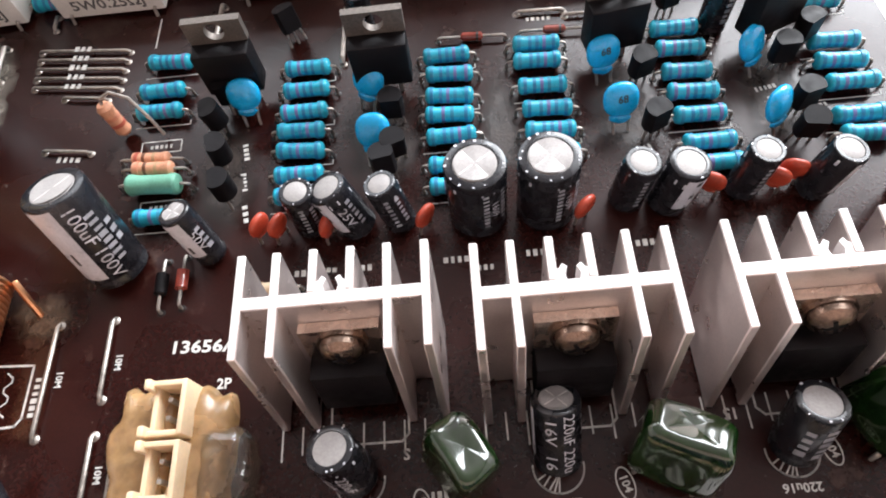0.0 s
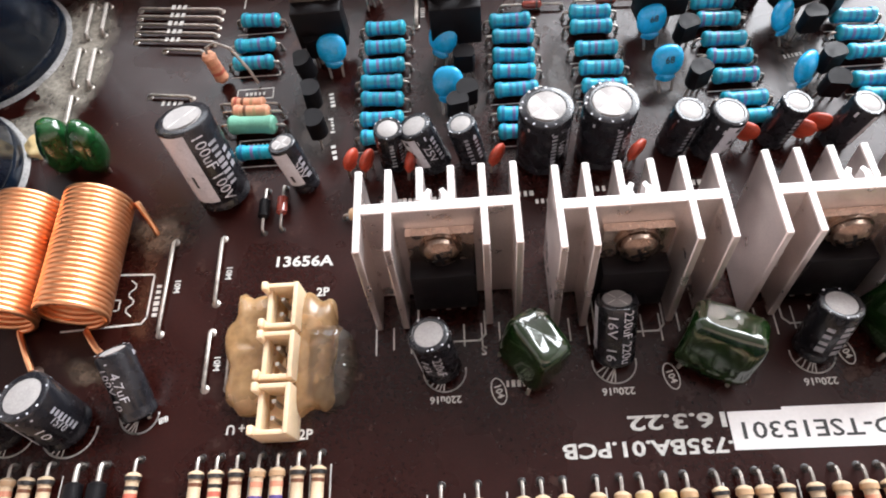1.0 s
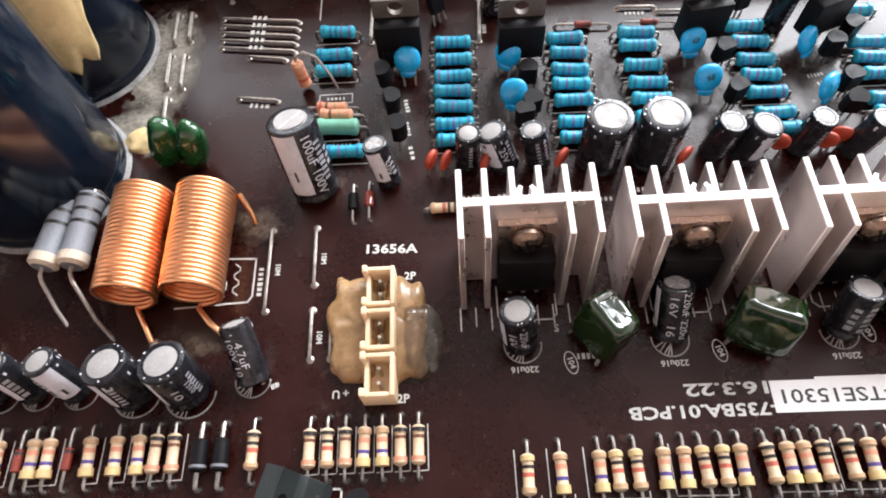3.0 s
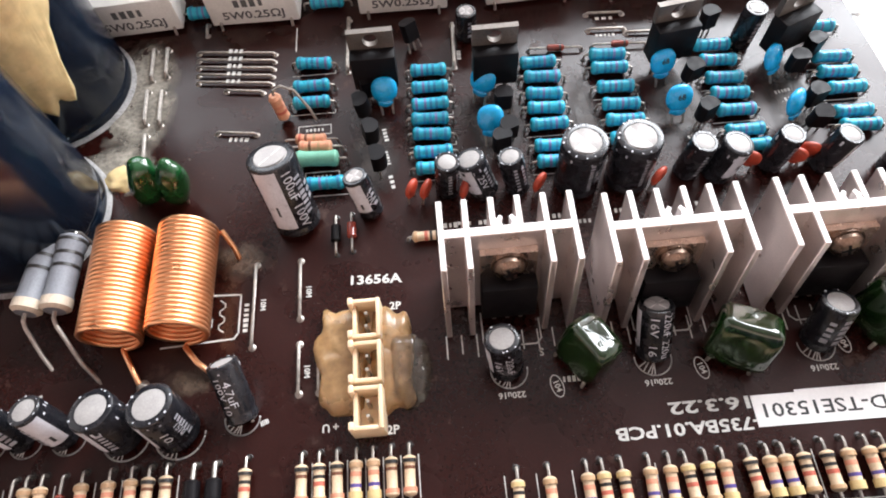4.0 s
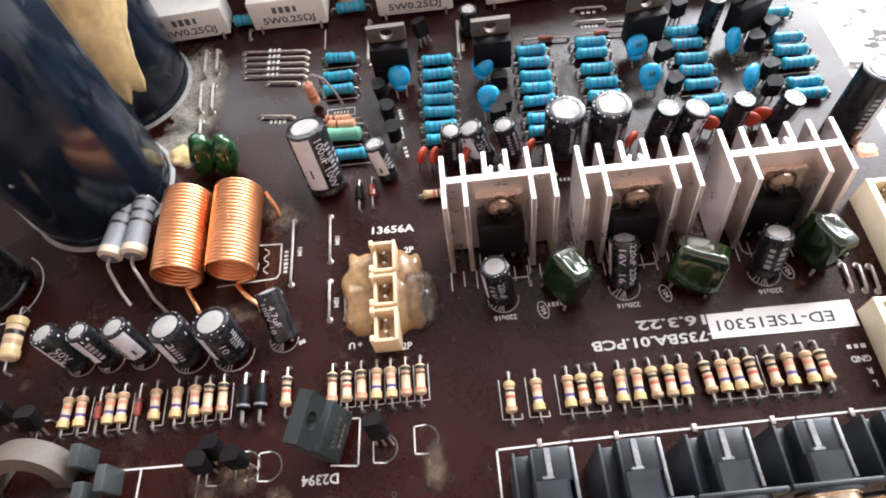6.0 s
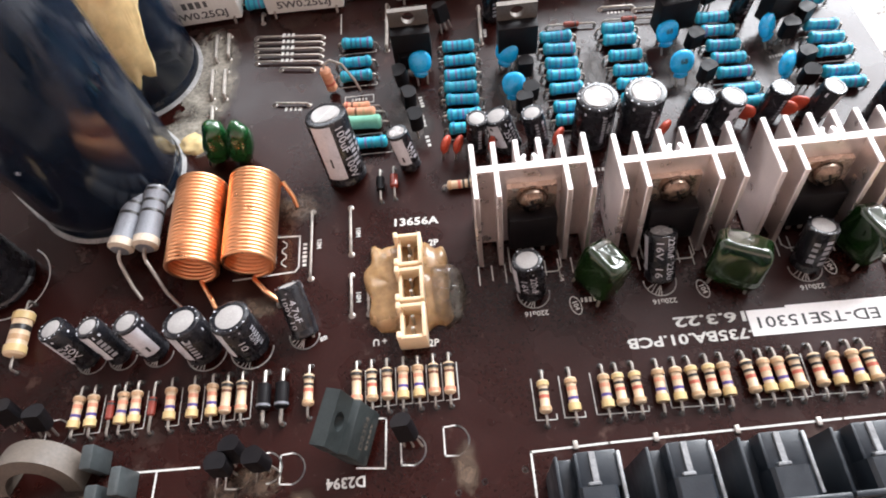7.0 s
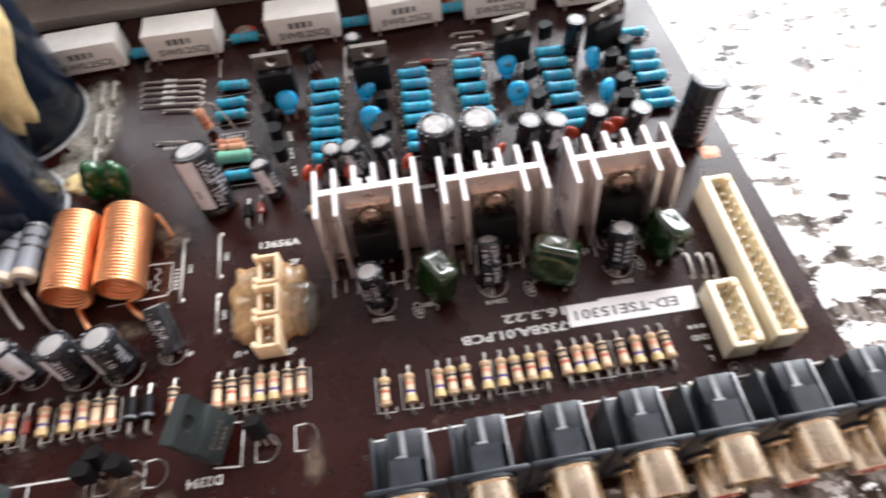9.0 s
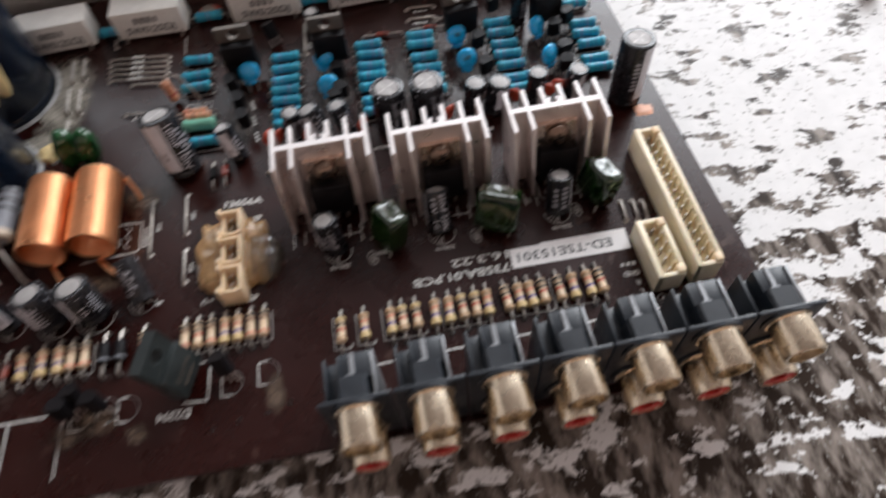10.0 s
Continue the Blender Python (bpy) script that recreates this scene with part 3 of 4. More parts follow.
for x, y in ((23.0, 106.5), (38.5, 106.0)):
    resistor("glass_diode", at(x, y, 0, 0, 0, -4), GLASSRED, [(0.25, 0.6, INK["black"])], 4.2, 0.8, 13, "small red glass diode on bent leads", "glass diodes", 1.0)
resistor("glass_diode", at(-27.0, 60.5, 0, 0, 0, 90), GLASSRED, [], 3.6, 1.0, 9, "small red glass diode on bent leads", "glass diodes", 1.0)
resistor("glass_diode", at(-30.3, 60.0, 0, 0, 0, 90), EPOXY, [], 4, 1.0, 9, "small dark diode on bent leads", "", 1.0)
resistor("carbon_resistor", at(-11.5, 57.5, 0, 0, 0, 0), CARBON, CODES["B"], 6.0, 1.0, 8, "beige carbon resistor beside a heatsink", "")

t = thing("standing_resistor", at(-42.0, 92.0, 0, -8, -8, 0), "salmon resistor standing on end with a looped lead", "resistor")
part("body", move(lathe([(0, 1), (1.0, 1.1), (1.5, 1.8), (1.35, 3), (1.35, 6), (1.5, 7.2), (1.0, 8), (0, 8.1)], 16), mm(0, 0)), SALMON, t)
part("colour_band", lathe([(1.2, 3.2), (1.4, 3.2), (1.4, 3.9), (1.2, 3.9)], 16), INK["red"], t)
part("colour_band", lathe([(1.2, 4.8), (1.4, 4.8), (1.4, 5.5), (1.2, 5.5)], 16), INK["orange"], t)
part("lead", tube([(0, 0, 8), (0.3, 0.3, 9), (2, 1, 9.4), (4.5, 1, 7.5), (6.6, -0.5, 3), (7.2, -1, -0.4)], 0.33), TIN, t)


# ---- electrolytic capacitors ----
def can(m, d, h, label, stripe=200, caption=(), group="electrolytic capacitors", sleeve=SLEEVE, band=70, cross=True, marks=False, chevrons=False):
    t = thing("electrolytic_capacitor", m, label, "capacitor", group)
    r, z0 = d / 2, 0.5
    g = h + z0
    part("sleeve", lathe([(0, z0), (r * 0.9, z0), (r, z0 + 0.4), (r, z0 + 1.2), (r * 0.955, z0 + 1.7), (r * 0.955, z0 + 2.0), (r, z0 + 2.6), (r, g - 0.5), (r * 0.97, g - 0.15), (r * 0.9, g), (r * 0.72, g), (r * 0.70, g - 0.2)], 32), sleeve, t)
    top = part("can_top", lathe([(r * 0.72, g - 0.35), (r * 0.69, g - 0.1), (r * 0.65, g - 0.05), (0, g - 0.08)], 32), CANTOP, t)
    if cross:
        n = 48
        folds = 2 if cross is True else 1
        lead_in = radians(35 if cross is True else cross)
        fan = [Vector((0, 0, g + 0.02))] + [Vector((r * 0.655 * math.cos(2 * math.pi * i / n), r * 0.655 * math.sin(2 * math.pi * i / n),
               g + 0.02 + 0.3 * (abs(math.sin(folds * (2 * math.pi * i / n - lead_in))) - 0.3))) for i in range(n)]
        part("scored_disc", (fan, [(0, i + 1, (i + 1) % n + 1) for i in range(n)]), CANTOP, top)
        for a in ((35, 125) if cross is True else (cross,)):
            part("vent_score", move(box(0, 0, g - 0.055, r * 1.25, 0.16, 0.04, 0), mm(0, 0, 0.05, 0, 0, a)), SAWN, top)
    v, f = [], []
    n = 10
    for z in (z0 + 2.7, g - 0.6):
        for i in range(n + 1):
            a = radians(stripe - band / 2 + band * i / n)
            v.append(Vector(((r + 0.05) * math.cos(a), (r + 0.05) * math.sin(a), z)))
    f = [(i, i + 1, n + 2 + i, n + 1 + i) for i in range(n)]
    s = part("stripe", (v, f), STRIPE, t, "pale grey stripe")
    if chevrons:
        for zc in (0.34, 0.68):
            flat = []
            for side_ in (-1, 1):
                for q in ((0, 0), (side_ * 0.5, 0.16), (side_ * 0.5, 0.21), (0, 0.05)):
                    a = radians(stripe + band * q[0] * 0.96)
                    flat.append(Vector(((r + 0.08) * math.cos(a), (r + 0.08) * math.sin(a), z0 + h * (zc - q[1]))))
            part("chevron", (flat, [(0, 1, 2, 3), (7, 6, 5, 4)]), TYPE, s, smooth=0)
        for zc in (0.22, 0.55, 0.86):
            part("minus_mark", move(box(0, 0, 0, 0.08, 0.75, 0.95, 0), mm(0, 0, z0 + h * zc, 0, 0, stripe) @ mm(r + 0.06, 0, 0)), TYPE, s)
    else:
        part("minus_mark", move(box(0, 0, 0, 0.08, 0.5, h * 0.14, 0), mm(0, 0, h * 0.45, 0, 0, stripe) @ mm(r + 0.06, 0, 0)), TYPE, s)
    for words_, ang, size, length in caption:
        flat = text(words_, size, length) if isinstance(words_, str) else bars(words_, length, size, words_)
        out = []
        for p in flat[0]:
            a = radians(ang) + p.y / r
            out.append(Vector(((r + 0.09) * math.cos(a), (r + 0.09) * math.sin(a), z0 + h * 0.53 - p.x)))
        part("printed_text", (out, flat[1]), STRIPE, t, smooth=0)
    if marks:
        rng_ = random.Random(int(d * 10 + stripe))
        for k in range(14):
            turn, wide = 26 * k + rng_.uniform(-9, 9), rng_.uniform(0.15, 0.45)
            if rng_.random() < 0.45:
                part("rim_mark", move(box(r * rng_.uniform(0.86, 0.93), 0, g - 0.01, r * rng_.uniform(0.04, 0.10), wide, 0.05, 0), mm(0, 0, 0, 0, 0, turn)), STRIPE, t)
            if rng_.random() < 0.4:
                part("rim_mark", move(box(r + 0.05, 0, g - rng_.uniform(1.0, 2.4), 0.05, wide, rng_.uniform(0.2, 1.1), 0), mm(0, 0, 0, 0, 0, turn + 15)), STRIPE, t)
    for sx in (-1, 1):
        part("lead", tube([(sx * r * 0.45, 0, z0 + 0.2), (sx * r * 0.45, 0, -0.4)], 0.3), TIN, t)
    return t


def lean(x, y, dx, dy, h, rz=0, z=0.0):
    """Standing at x, y with its top shifted by dx, dy."""
    q = Vector((0, 0, 1)).rotation_difference(Vector((dx, dy, h))).to_matrix().to_4x4()
    return Matrix.Translation((x / 1000, y / 1000, z / 1000)) @ q @ pose(0, 0, 0, 0, 0, rz)


can(lean(1.5, 28.6, -1.2, 2.0, 11), 6.3, 11, "black electrolytic capacitor with pale stripe, leaning before a heatsink", 196, [("220uF", 282, 1.4, 5.5), ("16V", 246, 1.4, 4)], band=50, marks=True, cross=False)
can(lean(28.6, 28.6, 0, 7.6, 11), 6.3, 11, "black electrolytic capacitor marked 220uF 16V, leaning back", 176, [("220uF 220u", 290, 1.6, 9.5), ("16V  16", 248, 1.5, 8.0)], band=50)
can(lean(59.0, 28.4, 0.6, 3.6, 11), 6.3, 11, "black electrolytic capacitor with pale print before a heatsink", 350, [(5, 282, 1.5, 7), (4, 240, 1.3, 6)], marks=True, cross=False)
can(lean(-38.2, 64.0, -1.6, 4.6, 17), 9.6, 18, "tall black capacitor marked 100uF 100V, leaning back", 256, [("100uF 100V", 306, 2.1, 14), (8, 330, 1.7, 10), (3, 352, 1.4, 5)], band=58, cross=52)
can(lean(-22.6, 65.0, -2.2, 2.2, 11, 20), 5.2, 11, "small black capacitor marked 50V, leaning to one side", 240, [("50V", 285, 1.4, 4), (4, 310, 1.1, 5)])
for x, y, dx, dy, d, h, st, cap in ((-93.8, 22.9, -2.4, 2.6, 5.8, 12, 228, [("50V", 300, 1.6, 4.5), (4, 275, 1.2, 5)]), (-87.0, 22.9, -1.8, 2.4, 5.2, 11.5, 250, [(5, 305, 1.2, 6)]),
                                    (-79.2, 23.0, -1.8, 2.4, 5.8, 11.5, 300, [(5, 260, 1.2, 6)]), (-68.6, 22.2, -1.2, 2.4, 8.0, 11, 232, [(6, 285, 1.3, 6)]),
                                    (-58.8, 22.0, -1.2, 2.6, 8.4, 11, 220, [("1510", 325, 1.2, 3), (7, 340, 1.2, 6), ("10", 290, 1.5, 2.4)])):
    can(lean(x, y, dx, dy, h), d, h, "black electrolytic capacitor in a leaning row", st, cap, "row of electrolytic capacitors", cross=False, marks=True)
can(lean(-46.8, 23.0, -3.2, 11.0, 9.5, 0, 0.6), 5.7, 11.5, "slim black capacitor marked 4.7uF 100V", 150, [("4.7uF", 285, 1.4, 5), ("100V 10", 255, 1.2, 7)], marks=True, cross=False)
can(lean(-119.0, 44.0, -1, 1, 16), 16, 18, "large black capacitor at the board's side", 150, [("10", 300, 3, 4)], "")
for x, y, dx, dy, d, h, st in ((-6.9, 69.6, 0.2, 0, 5.2, 11, 100), (1.2, 68.8, -3.6, 1.6, 6.3, 11, 235), (8.2, 68.6, -2.2, 1.2, 5.2, 11, 130), (44.0, 69.0, 1.2, 0, 5.6, 11, 60),
                               (50.2, 68.0, 1.6, 0, 6.3, 11, 290), (62.0, 69.0, 1.0, 0, 5.2, 11, 70), (72.5, 67.8, 1.8, 0, 5.4, 11, 310)):
    chev = st in (235, 290, 310)
    can(lean(x + 0.6, y - 0.9, dx, dy, h), d, h - 0.4, "small black electrolytic capacitor with a bright top", st, [("25V", 292, 1.5, 4.0), (6, 322, 0.9, 6)] if chev else [(7, 280, 0.9, 7), (6, 318, 0.8, 6)], "small capacitors behind the heatsinks", cross=False, marks=True, chevrons=chev)
for x in (21.0, 31.8):
    can(lean(x + 0.2, 68.0, 0, 0.2, 16), 9.3, 14.0, "stout black electrolytic capacitor with a scored silver top", 90, [("1609", 303, 1.3, 3.6), (9, 285, 1.0, 9), (8, 322, 1.0, 8)], "pair of stout capacitors", marks=True)
can(lean(88.4, 63.2, 0.6, 0.6, 20), 9.0, 20.5, "tall black capacitor with a broad pale stripe near the board's edge", 325, [(7, 262, 1.5, 10)], "", band=96)
can(lean(66.5, 103.0, 0.4, 0, 11), 5.2, 11, "slim black capacitor standing by a transistor", 90, [(5, 285, 1.0, 6)], "")
can(lean(2.0, 113.5, 0, 0, 8), 5.0, 8, "small dark capacitor behind a transistor", 90, [(4, 285, 1.0, 5)], "")

# the two big reservoir capacitors with glue between them
for y in (71.0, 107.2):
    t = thing("reservoir_capacitor", at(-98.2, y), "very large dark blue reservoir capacitor standing on the board", "capacitor", "pair of reservoir capacitors")
    part("sleeve", lathe([(0, 0.2), (17.2, 0.2), (17.7, 0.8), (17.7, 2.2), (17.3, 3), (17.7, 4), (17.7, 66), (17.2, 67), (15, 67.2), (14.8, 66.6)], 64), NAVY, t)
    part("can_top", lathe([(14.9, 66.5), (14, 66.7), (0, 66.6)], 48), CANTOP, t)
    part("base_rim", lathe([(17.75, 0.02), (18.7, 0.05), (18.4, 0.35), (17.75, 0.7)], 64), CRUST, t, "pale crusted rim")
single("sealant_bead", tube([(-134, 82, 0.3), (-127.6, 74.6, 0.3), (-121, 67.6, 0.3), (-114.8, 61.6, 0.3), (-109, 57.2, 0.3), (-104.2, 54.6, 0.3)], 0.5, 8), CRUST, "pale bead of sealant along the reservoir capacitor", "sealant", smooth=60)


GLUE_EDGE = ((-108, 30), (-80, 16), (-66, 10.6), (-62, 9.0), (-58, 11), (-55, 13.3), (-51, 11.2), (-46, 10.4), (-42, 13), (-38, 20), (-30, 27.3), (-14, 33.5), (-4, 44))


def glue_sheet():
    """Glue run down the round side, with two drips at its lower end."""
    v, f = [], []
    n, m = 52, 24
    for i in range(n + 1):
        u = i / n
        deg = -108 + 104 * u
        low = float(np.interp(deg, [g[0] for g in GLUE_EDGE], [g[1] for g in GLUE_EDGE]))
        for j in range(m + 1):
            w = j / m
            z = low + (62 - low) * w ** 1.6
            rise = min(1, (z - low + 0.02) / 3.5) ** 0.5 * min(1, (1 - u) * 9) ** 0.5
            bump_ = 0.7 * noise.noise(Vector((u * 6, z * 0.12, 0))) + 0.35 * noise.noise(Vector((u * 14, z * 0.3, 4)))
            r = 17.6 + (1.9 + bump_) * rise
            a = radians(deg)
            v.append(Vector((r * math.cos(a), r * math.sin(a), z)))
    for i in range(n):
        for j in range(m):
            k = i * (m + 1) + j
            f.append((k, k + m + 1, k + m + 2, k + 1))
    return v, f


single("glue_run", glue_sheet(), YELLOWGLUE, "cream hardened glue run down between two reservoir capacitors", "glue", m=at(-98.2, 107.2))


def residue(w, d, thick, seed, n=44):
    """A thin ragged film lying on the board, w by d across."""
    v, f = [], []
    for j in range(n + 1):
        for i in range(n + 1):
            x, y = (2 * i / n - 1) * w, (2 * j / n - 1) * d
            edge = 1 - (abs(x / w) ** 3 + abs(y / d) ** 3)
            q = Vector((x * 0.22 + seed, y * 0.22, 0))
            z = thick * (0.75 * edge + 0.9 * noise.noise(q) + 0.6 * noise.noise(q * 3.1) + 0.35 * noise.noise(q * 8))
            v.append(Vector((x, y, max(z, -0.25))))
    for j in range(n):
        for i in range(n):
            k = j * (n + 1) + i
            quad = (k, k + 1, k + n + 2, k + n + 1)
            if max(v[c].z for c in quad) > 0:
                f.append(quad)
    return v, f


single("flux_crust", residue(9.0, 21.0, 0.12, 2), DUST, "grey dusty crust of flux on the board", "residue", "stuff", m=at(-77.5, 102.5), smooth=60)
single("flux_crust", residue(8.5, 8.0, 0.18, 7, 30), DUST, "grey dusty crust of flux on the board", "residue", "stuff", m=at(-79.5, 82.5), smooth=60)
for x, y, w, d, k in ((-55.5, -5.2, 7.0, 4.6, 1), (-88.0, -6.5, 9.0, 3.6, 4), (-62.0, -7.0, 5.0, 4.5, 9), (-15.6, -6.0, 3.6, 7.5, 14), (-46.5, -9.5, 4.0, 3.5, 17), (-58.0, 31.5, 7.0, 4.0, 19), (-50.0, 56.5, 8.0, 6.0, 23)):
    single("flux_residue", residue(w, d, 0.09, k, 30), FLUX, "brown burnt flux residue on the board", "residue", "stuff", m=at(x, y), smooth=60)
for x, y, w, d, k in ((-22.0, 80.0, 6.5, 14.0, 21), (5.5, 85.0, 8.0, 13.0, 24), (26.5, 86.0, 4.0, 14.0, 27), (47.5, 86.0, 6.5, 14.0, 31), (73.0, 86.0, 6.5, 14.0, 35), (-62.0, 60.0, 9.0, 5.0, 38)):
    single("board_dust", residue(w, d, 0.06, k, 36), BROWNDUST, "thin brown film of dust and flux between parts", "residue", "stuff", m=at(x, y), smooth=60)
single("glue_drop", blob(0, 0, 0.2, 3.8, 3.4, 1.2, 0.95, 0.35, 5), YELLOWGLUE, "yellow drop of hardened glue on the board", "glue", m=at(-78.4, 79.6), smooth=80)


# ---- wire links on the board ----
def link(x0, y0, x1, y1, r=0.35, z=0.8):
    d = Vector((x1 - x0, y1 - y0, 0))
    e = d.normalized() * 0.5
    a, b = Vector((x0, y0, 0)), Vector((x1, y1, 0))
    up = Vector((0, 0, z))
    t = thing("wire_link", Matrix.Identity(4), "bare tinned wire link soldered flat on the board", "wire", "wire links")
    part("wire", tube([a - Vector((0, 0, 0.3)), a + up * 0.6, a + up + e, b + up - e, b + up * 0.6, b - Vector((0, 0, 0.3))], r, 8), TIN, t)
    for p in (a, b):
        part("solder_joint", move(lathe([(0.8, 0.02), (0.6, 0.2), (0, 0.45)], 10), mm(p.x, p.y)), TIN, t)


for k in range(5):
    link(-64.9 + 0.2 * k, 115.8 - 2.45 * k, -45.6 - 0.1 * k, 113.4 - 2.45 * k)
    part("printed_text", move(bars(3, 4.0, 1.4, k), mm(-55.2, 114.6 - 2.45 * k, 1.25, 0, 0, -7)), SILK, pcb, smooth=0)
link(-57.0, 102.6, -48.0, 101.2)
link(-58.0, 90.0, -48.8, 88.7)
part("printed_text", move(bars(4, 5, 1.3, 8), mm(-53.0, 87.9, 0.05, 0, 0, -7)), SILK, pcb, smooth=0)
link(-37.7, 54.9, -37.5, 42.2)
link(-37.5, 36.9, -37.4, 27.2)
link(-46.7, 54.8, -46.7, 37.1)
link(-33.7, 36.5, -33.6, 27.2)
for x, y0, y1 in ((-76.0, 118, 108), (-72.6, 118, 109), (-75.8, 104.5, 94.5), (-72.3, 104, 94), (-74.5, 91, 83), (-27.6, 105.5, 123), (-1.8, 104.0, 118)):
    link(x, y0, x + 0.6, y1, 0.5, 1.4)
for x, y in ((36, 112), (36.5, 117.5), (45, 110)):
    link(x - 4, y, x + 5, y - 0.6)
link(-63.5, 117.8 + 8, -63.3, 122, 0.4)
link(81.0, 27, 80.6, 21, 0.4)
link(78.6, 27.5, 78.2, 21.5, 0.4)
link(75.6, 28, 75.3, 22, 0.4)


# ---- transistors and disc capacitors ----
def half_round(r, cut, n=14):
    a0 = math.acos(cut / r)
    return [(r * math.sin(a0 + (2 * math.pi - 2 * a0) * i / n), -r * math.cos(a0 + (2 * math.pi - 2 * a0) * i / n)) for i in range(n + 1)]


def small_transistor(m, legs=3.0):
    t = thing("small_transistor", m, "small black transistor on three wire legs", "transistor", "small black transistors")
    part("body", prism(half_round(2.1, 1.35), legs, legs + 4.5), EPOXY, t, smooth=50)
    for x in (-1.27, 0, 1.27):
        part("leg", tube([(x, 0, legs + 0.2), (x * 1.2, 0, legs * 0.5), (x * 1.4, 0, -0.4)], 0.25, 6), TIN, t)
    return t


first = None
for x, y, rz, rx in ((-22.8, 96.2, -70, 0), (-23.5, 90.6, -80, 6), (-22.5, 82.6, -75, -4), (-20.8, 75.4, -80, 0), (8.0, 88.6, 0, 0), (6.4, 76.6, 10, -5), (8.0, 80.5, 20, 5), (59.3, 107.6, 20, 0),
                     (51.2, 92.2, 20, 4), (51.4, 80.4, 25, 0), (75.0, 91.8, 0, 0), (80.4, 96.4, 30, 0), (75.6, 81.8, 15, 0), (74.6, 76.6, -10, 8), (-10.8, 111.0, 35, -20)):
    m = at(x, y, 0, rx, 0, rz)
    first = copy_thing(first, m) if first else small_transistor(m)
for x, y, rx, ry, rz in ((-25.5, -1.4, -28, -14, 0), (-58.5, -2.2, -22, -8, 0), (-53.5, -3.6, -12, -10, 0), (-99.5, 7.2, -25, 0, 0), (-105.5, 9.5, -20, 0, 20), (-61.5, -3.8, -10, 0, 0)):
    copy_thing(first, at(x, y, 0, rx, ry, rz))


def power_transistor(m, label, group="", tab=None, legs=3.5, insulated=False, high=6.3):
    """A TO-220 package standing on three legs, its face to -y."""
    t = thing("power_transistor", m, label, "transistor", group)
    part("body", box(0, -2.4, legs + 4.6, 10, 4.4, 9.2, 0.35), SLATE if insulated else EPOXY, t)
    bm = bmesh.new()
    n = 20
    outer = [bm.verts.new((5 * sx, 0, sz)) for sx, sz in ((-1, 0), (1, 0), (1, high), (-1, high))]
    hole = [bm.verts.new((1.7 * math.cos(2 * math.pi * i / n), 0, high * 0.52 + 1.7 * math.sin(2 * math.pi * i / n))) for i in range(n)]
    edges = [bm.edges.new((outer[i], outer[(i + 1) % 4])) for i in range(4)] + [bm.edges.new((hole[i], hole[(i + 1) % n])) for i in range(n)]
    bmesh.ops.triangle_fill(bm, use_beauty=True, use_dissolve=False, edges=edges)
    got = bmesh.ops.extrude_face_region(bm, geom=bm.faces[:])
    bmesh.ops.translate(bm, vec=(0, -1.4 if not insulated else -3.0, 0), verts=[g for g in got["geom"] if isinstance(g, bmesh.types.BMVert)])
    bmesh.ops.recalc_face_normals(bm, faces=bm.faces)
    part("tab", move(from_bm(bm), mm(0, 0, legs + 9.2)), SLATE if insulated else (tab or STEEL), t, smooth=30)
    for x in (-2.54, 0, 2.54):
        part("leg", box(x, -2.4, legs / 2 - 0.2, 0.8, 0.5, legs + 0.6, 0.05, 1), TIN, t)
    return t


for x, y, rz in ((-20.2, 100.5, 0), (6.8, 98.5, 0), (47.0, 101.0, 8), (73.2, 100.8, 22)):
    power_transistor(at(x, y, 0, 0, 0, rz), "black power transistor with a drilled metal tab, standing upright", "driver transistors", DULLTAB, 4.0, high=4.6)
base = Vector((-36.6, 0.9, 0.4))
up = Vector((-0.22, 0.06, 0.97)).normalized()
face = Vector((0.92, -0.27, 0.22))
face = (face - up * face.dot(up)).normalized()
side = up.cross(face)
fallen = Matrix((( *[side.x, -face.x, up.x], base.x / 1000), (*[side.y, -face.y, up.y], base.y / 1000), (*[side.z, -face.z, up.z], base.z / 1000), (0, 0, 0, 1)))
if fallen.to_3x3().determinant() < 0:
    fallen = fallen @ Matrix.Diagonal((-1, 1, 1, 1))
t = power_transistor(fallen, "black insulated power transistor leaning over on its legs", "", insulated=True, legs=1.5, high=5.4)
part("printed_text", move(join(move(text("D2394", 1.5, 6), mm(0, 0.3)), move(bars(5, 5, 0.9, 2), mm(0, -2))), mm(0, -4.66, 6.0, 90, 0, 0)), GREYPLASTIC, t, smooth=0)


def disc(m, r, thick, z, material, label, group):
    t = thing("disc_capacitor", m, label, "capacitor", group)
    part("body", move(blob(0, 0, 0, r, r, thick / 2, 0.85), mm(0, 0, z, 90, 0, 0)), material, t)
    for s in (-1, 1):
        part("lead", tube([(s * r * 0.45, 0, z - r * 0.75), (s * r * 0.5, 0, z - r), (s * 1.27, 0, z * 0.2), (s * 1.27, 0, -0.4)], 0.28, 6), TIN, t)
    part("foot", blob(0, 0, max(z - r * 1.02, 0.4), r * 0.62, thick * 0.33, r * 0.3, 0.9, 0.3), material, t)
    return t


for x, y, rx, rz in ((-18.3, 91.6, -26, 5), (3.0, 92.2, -24, -25), (4.6, 80.0, -42, 0), (45.6, 92.8, -22, 10), (46.6, 81.6, -28, 5), (71.6, 91.5, -25, 40), (71.8, 78.4, -20, 40)):
    t = disc(at(x, y, 0, rx, 0, rz), 3.0, 2.6, 6.0, DISCBLUE, "bright blue disc capacitor standing on two leads", "blue disc capacitors")
    if 40 < x < 50:
        part("printed_text", move(text("68", 1.3, 1.7, 0.03), mm(0, -1.34, 6.4, 90, 0, 0)), TYPE, t, smooth=0)
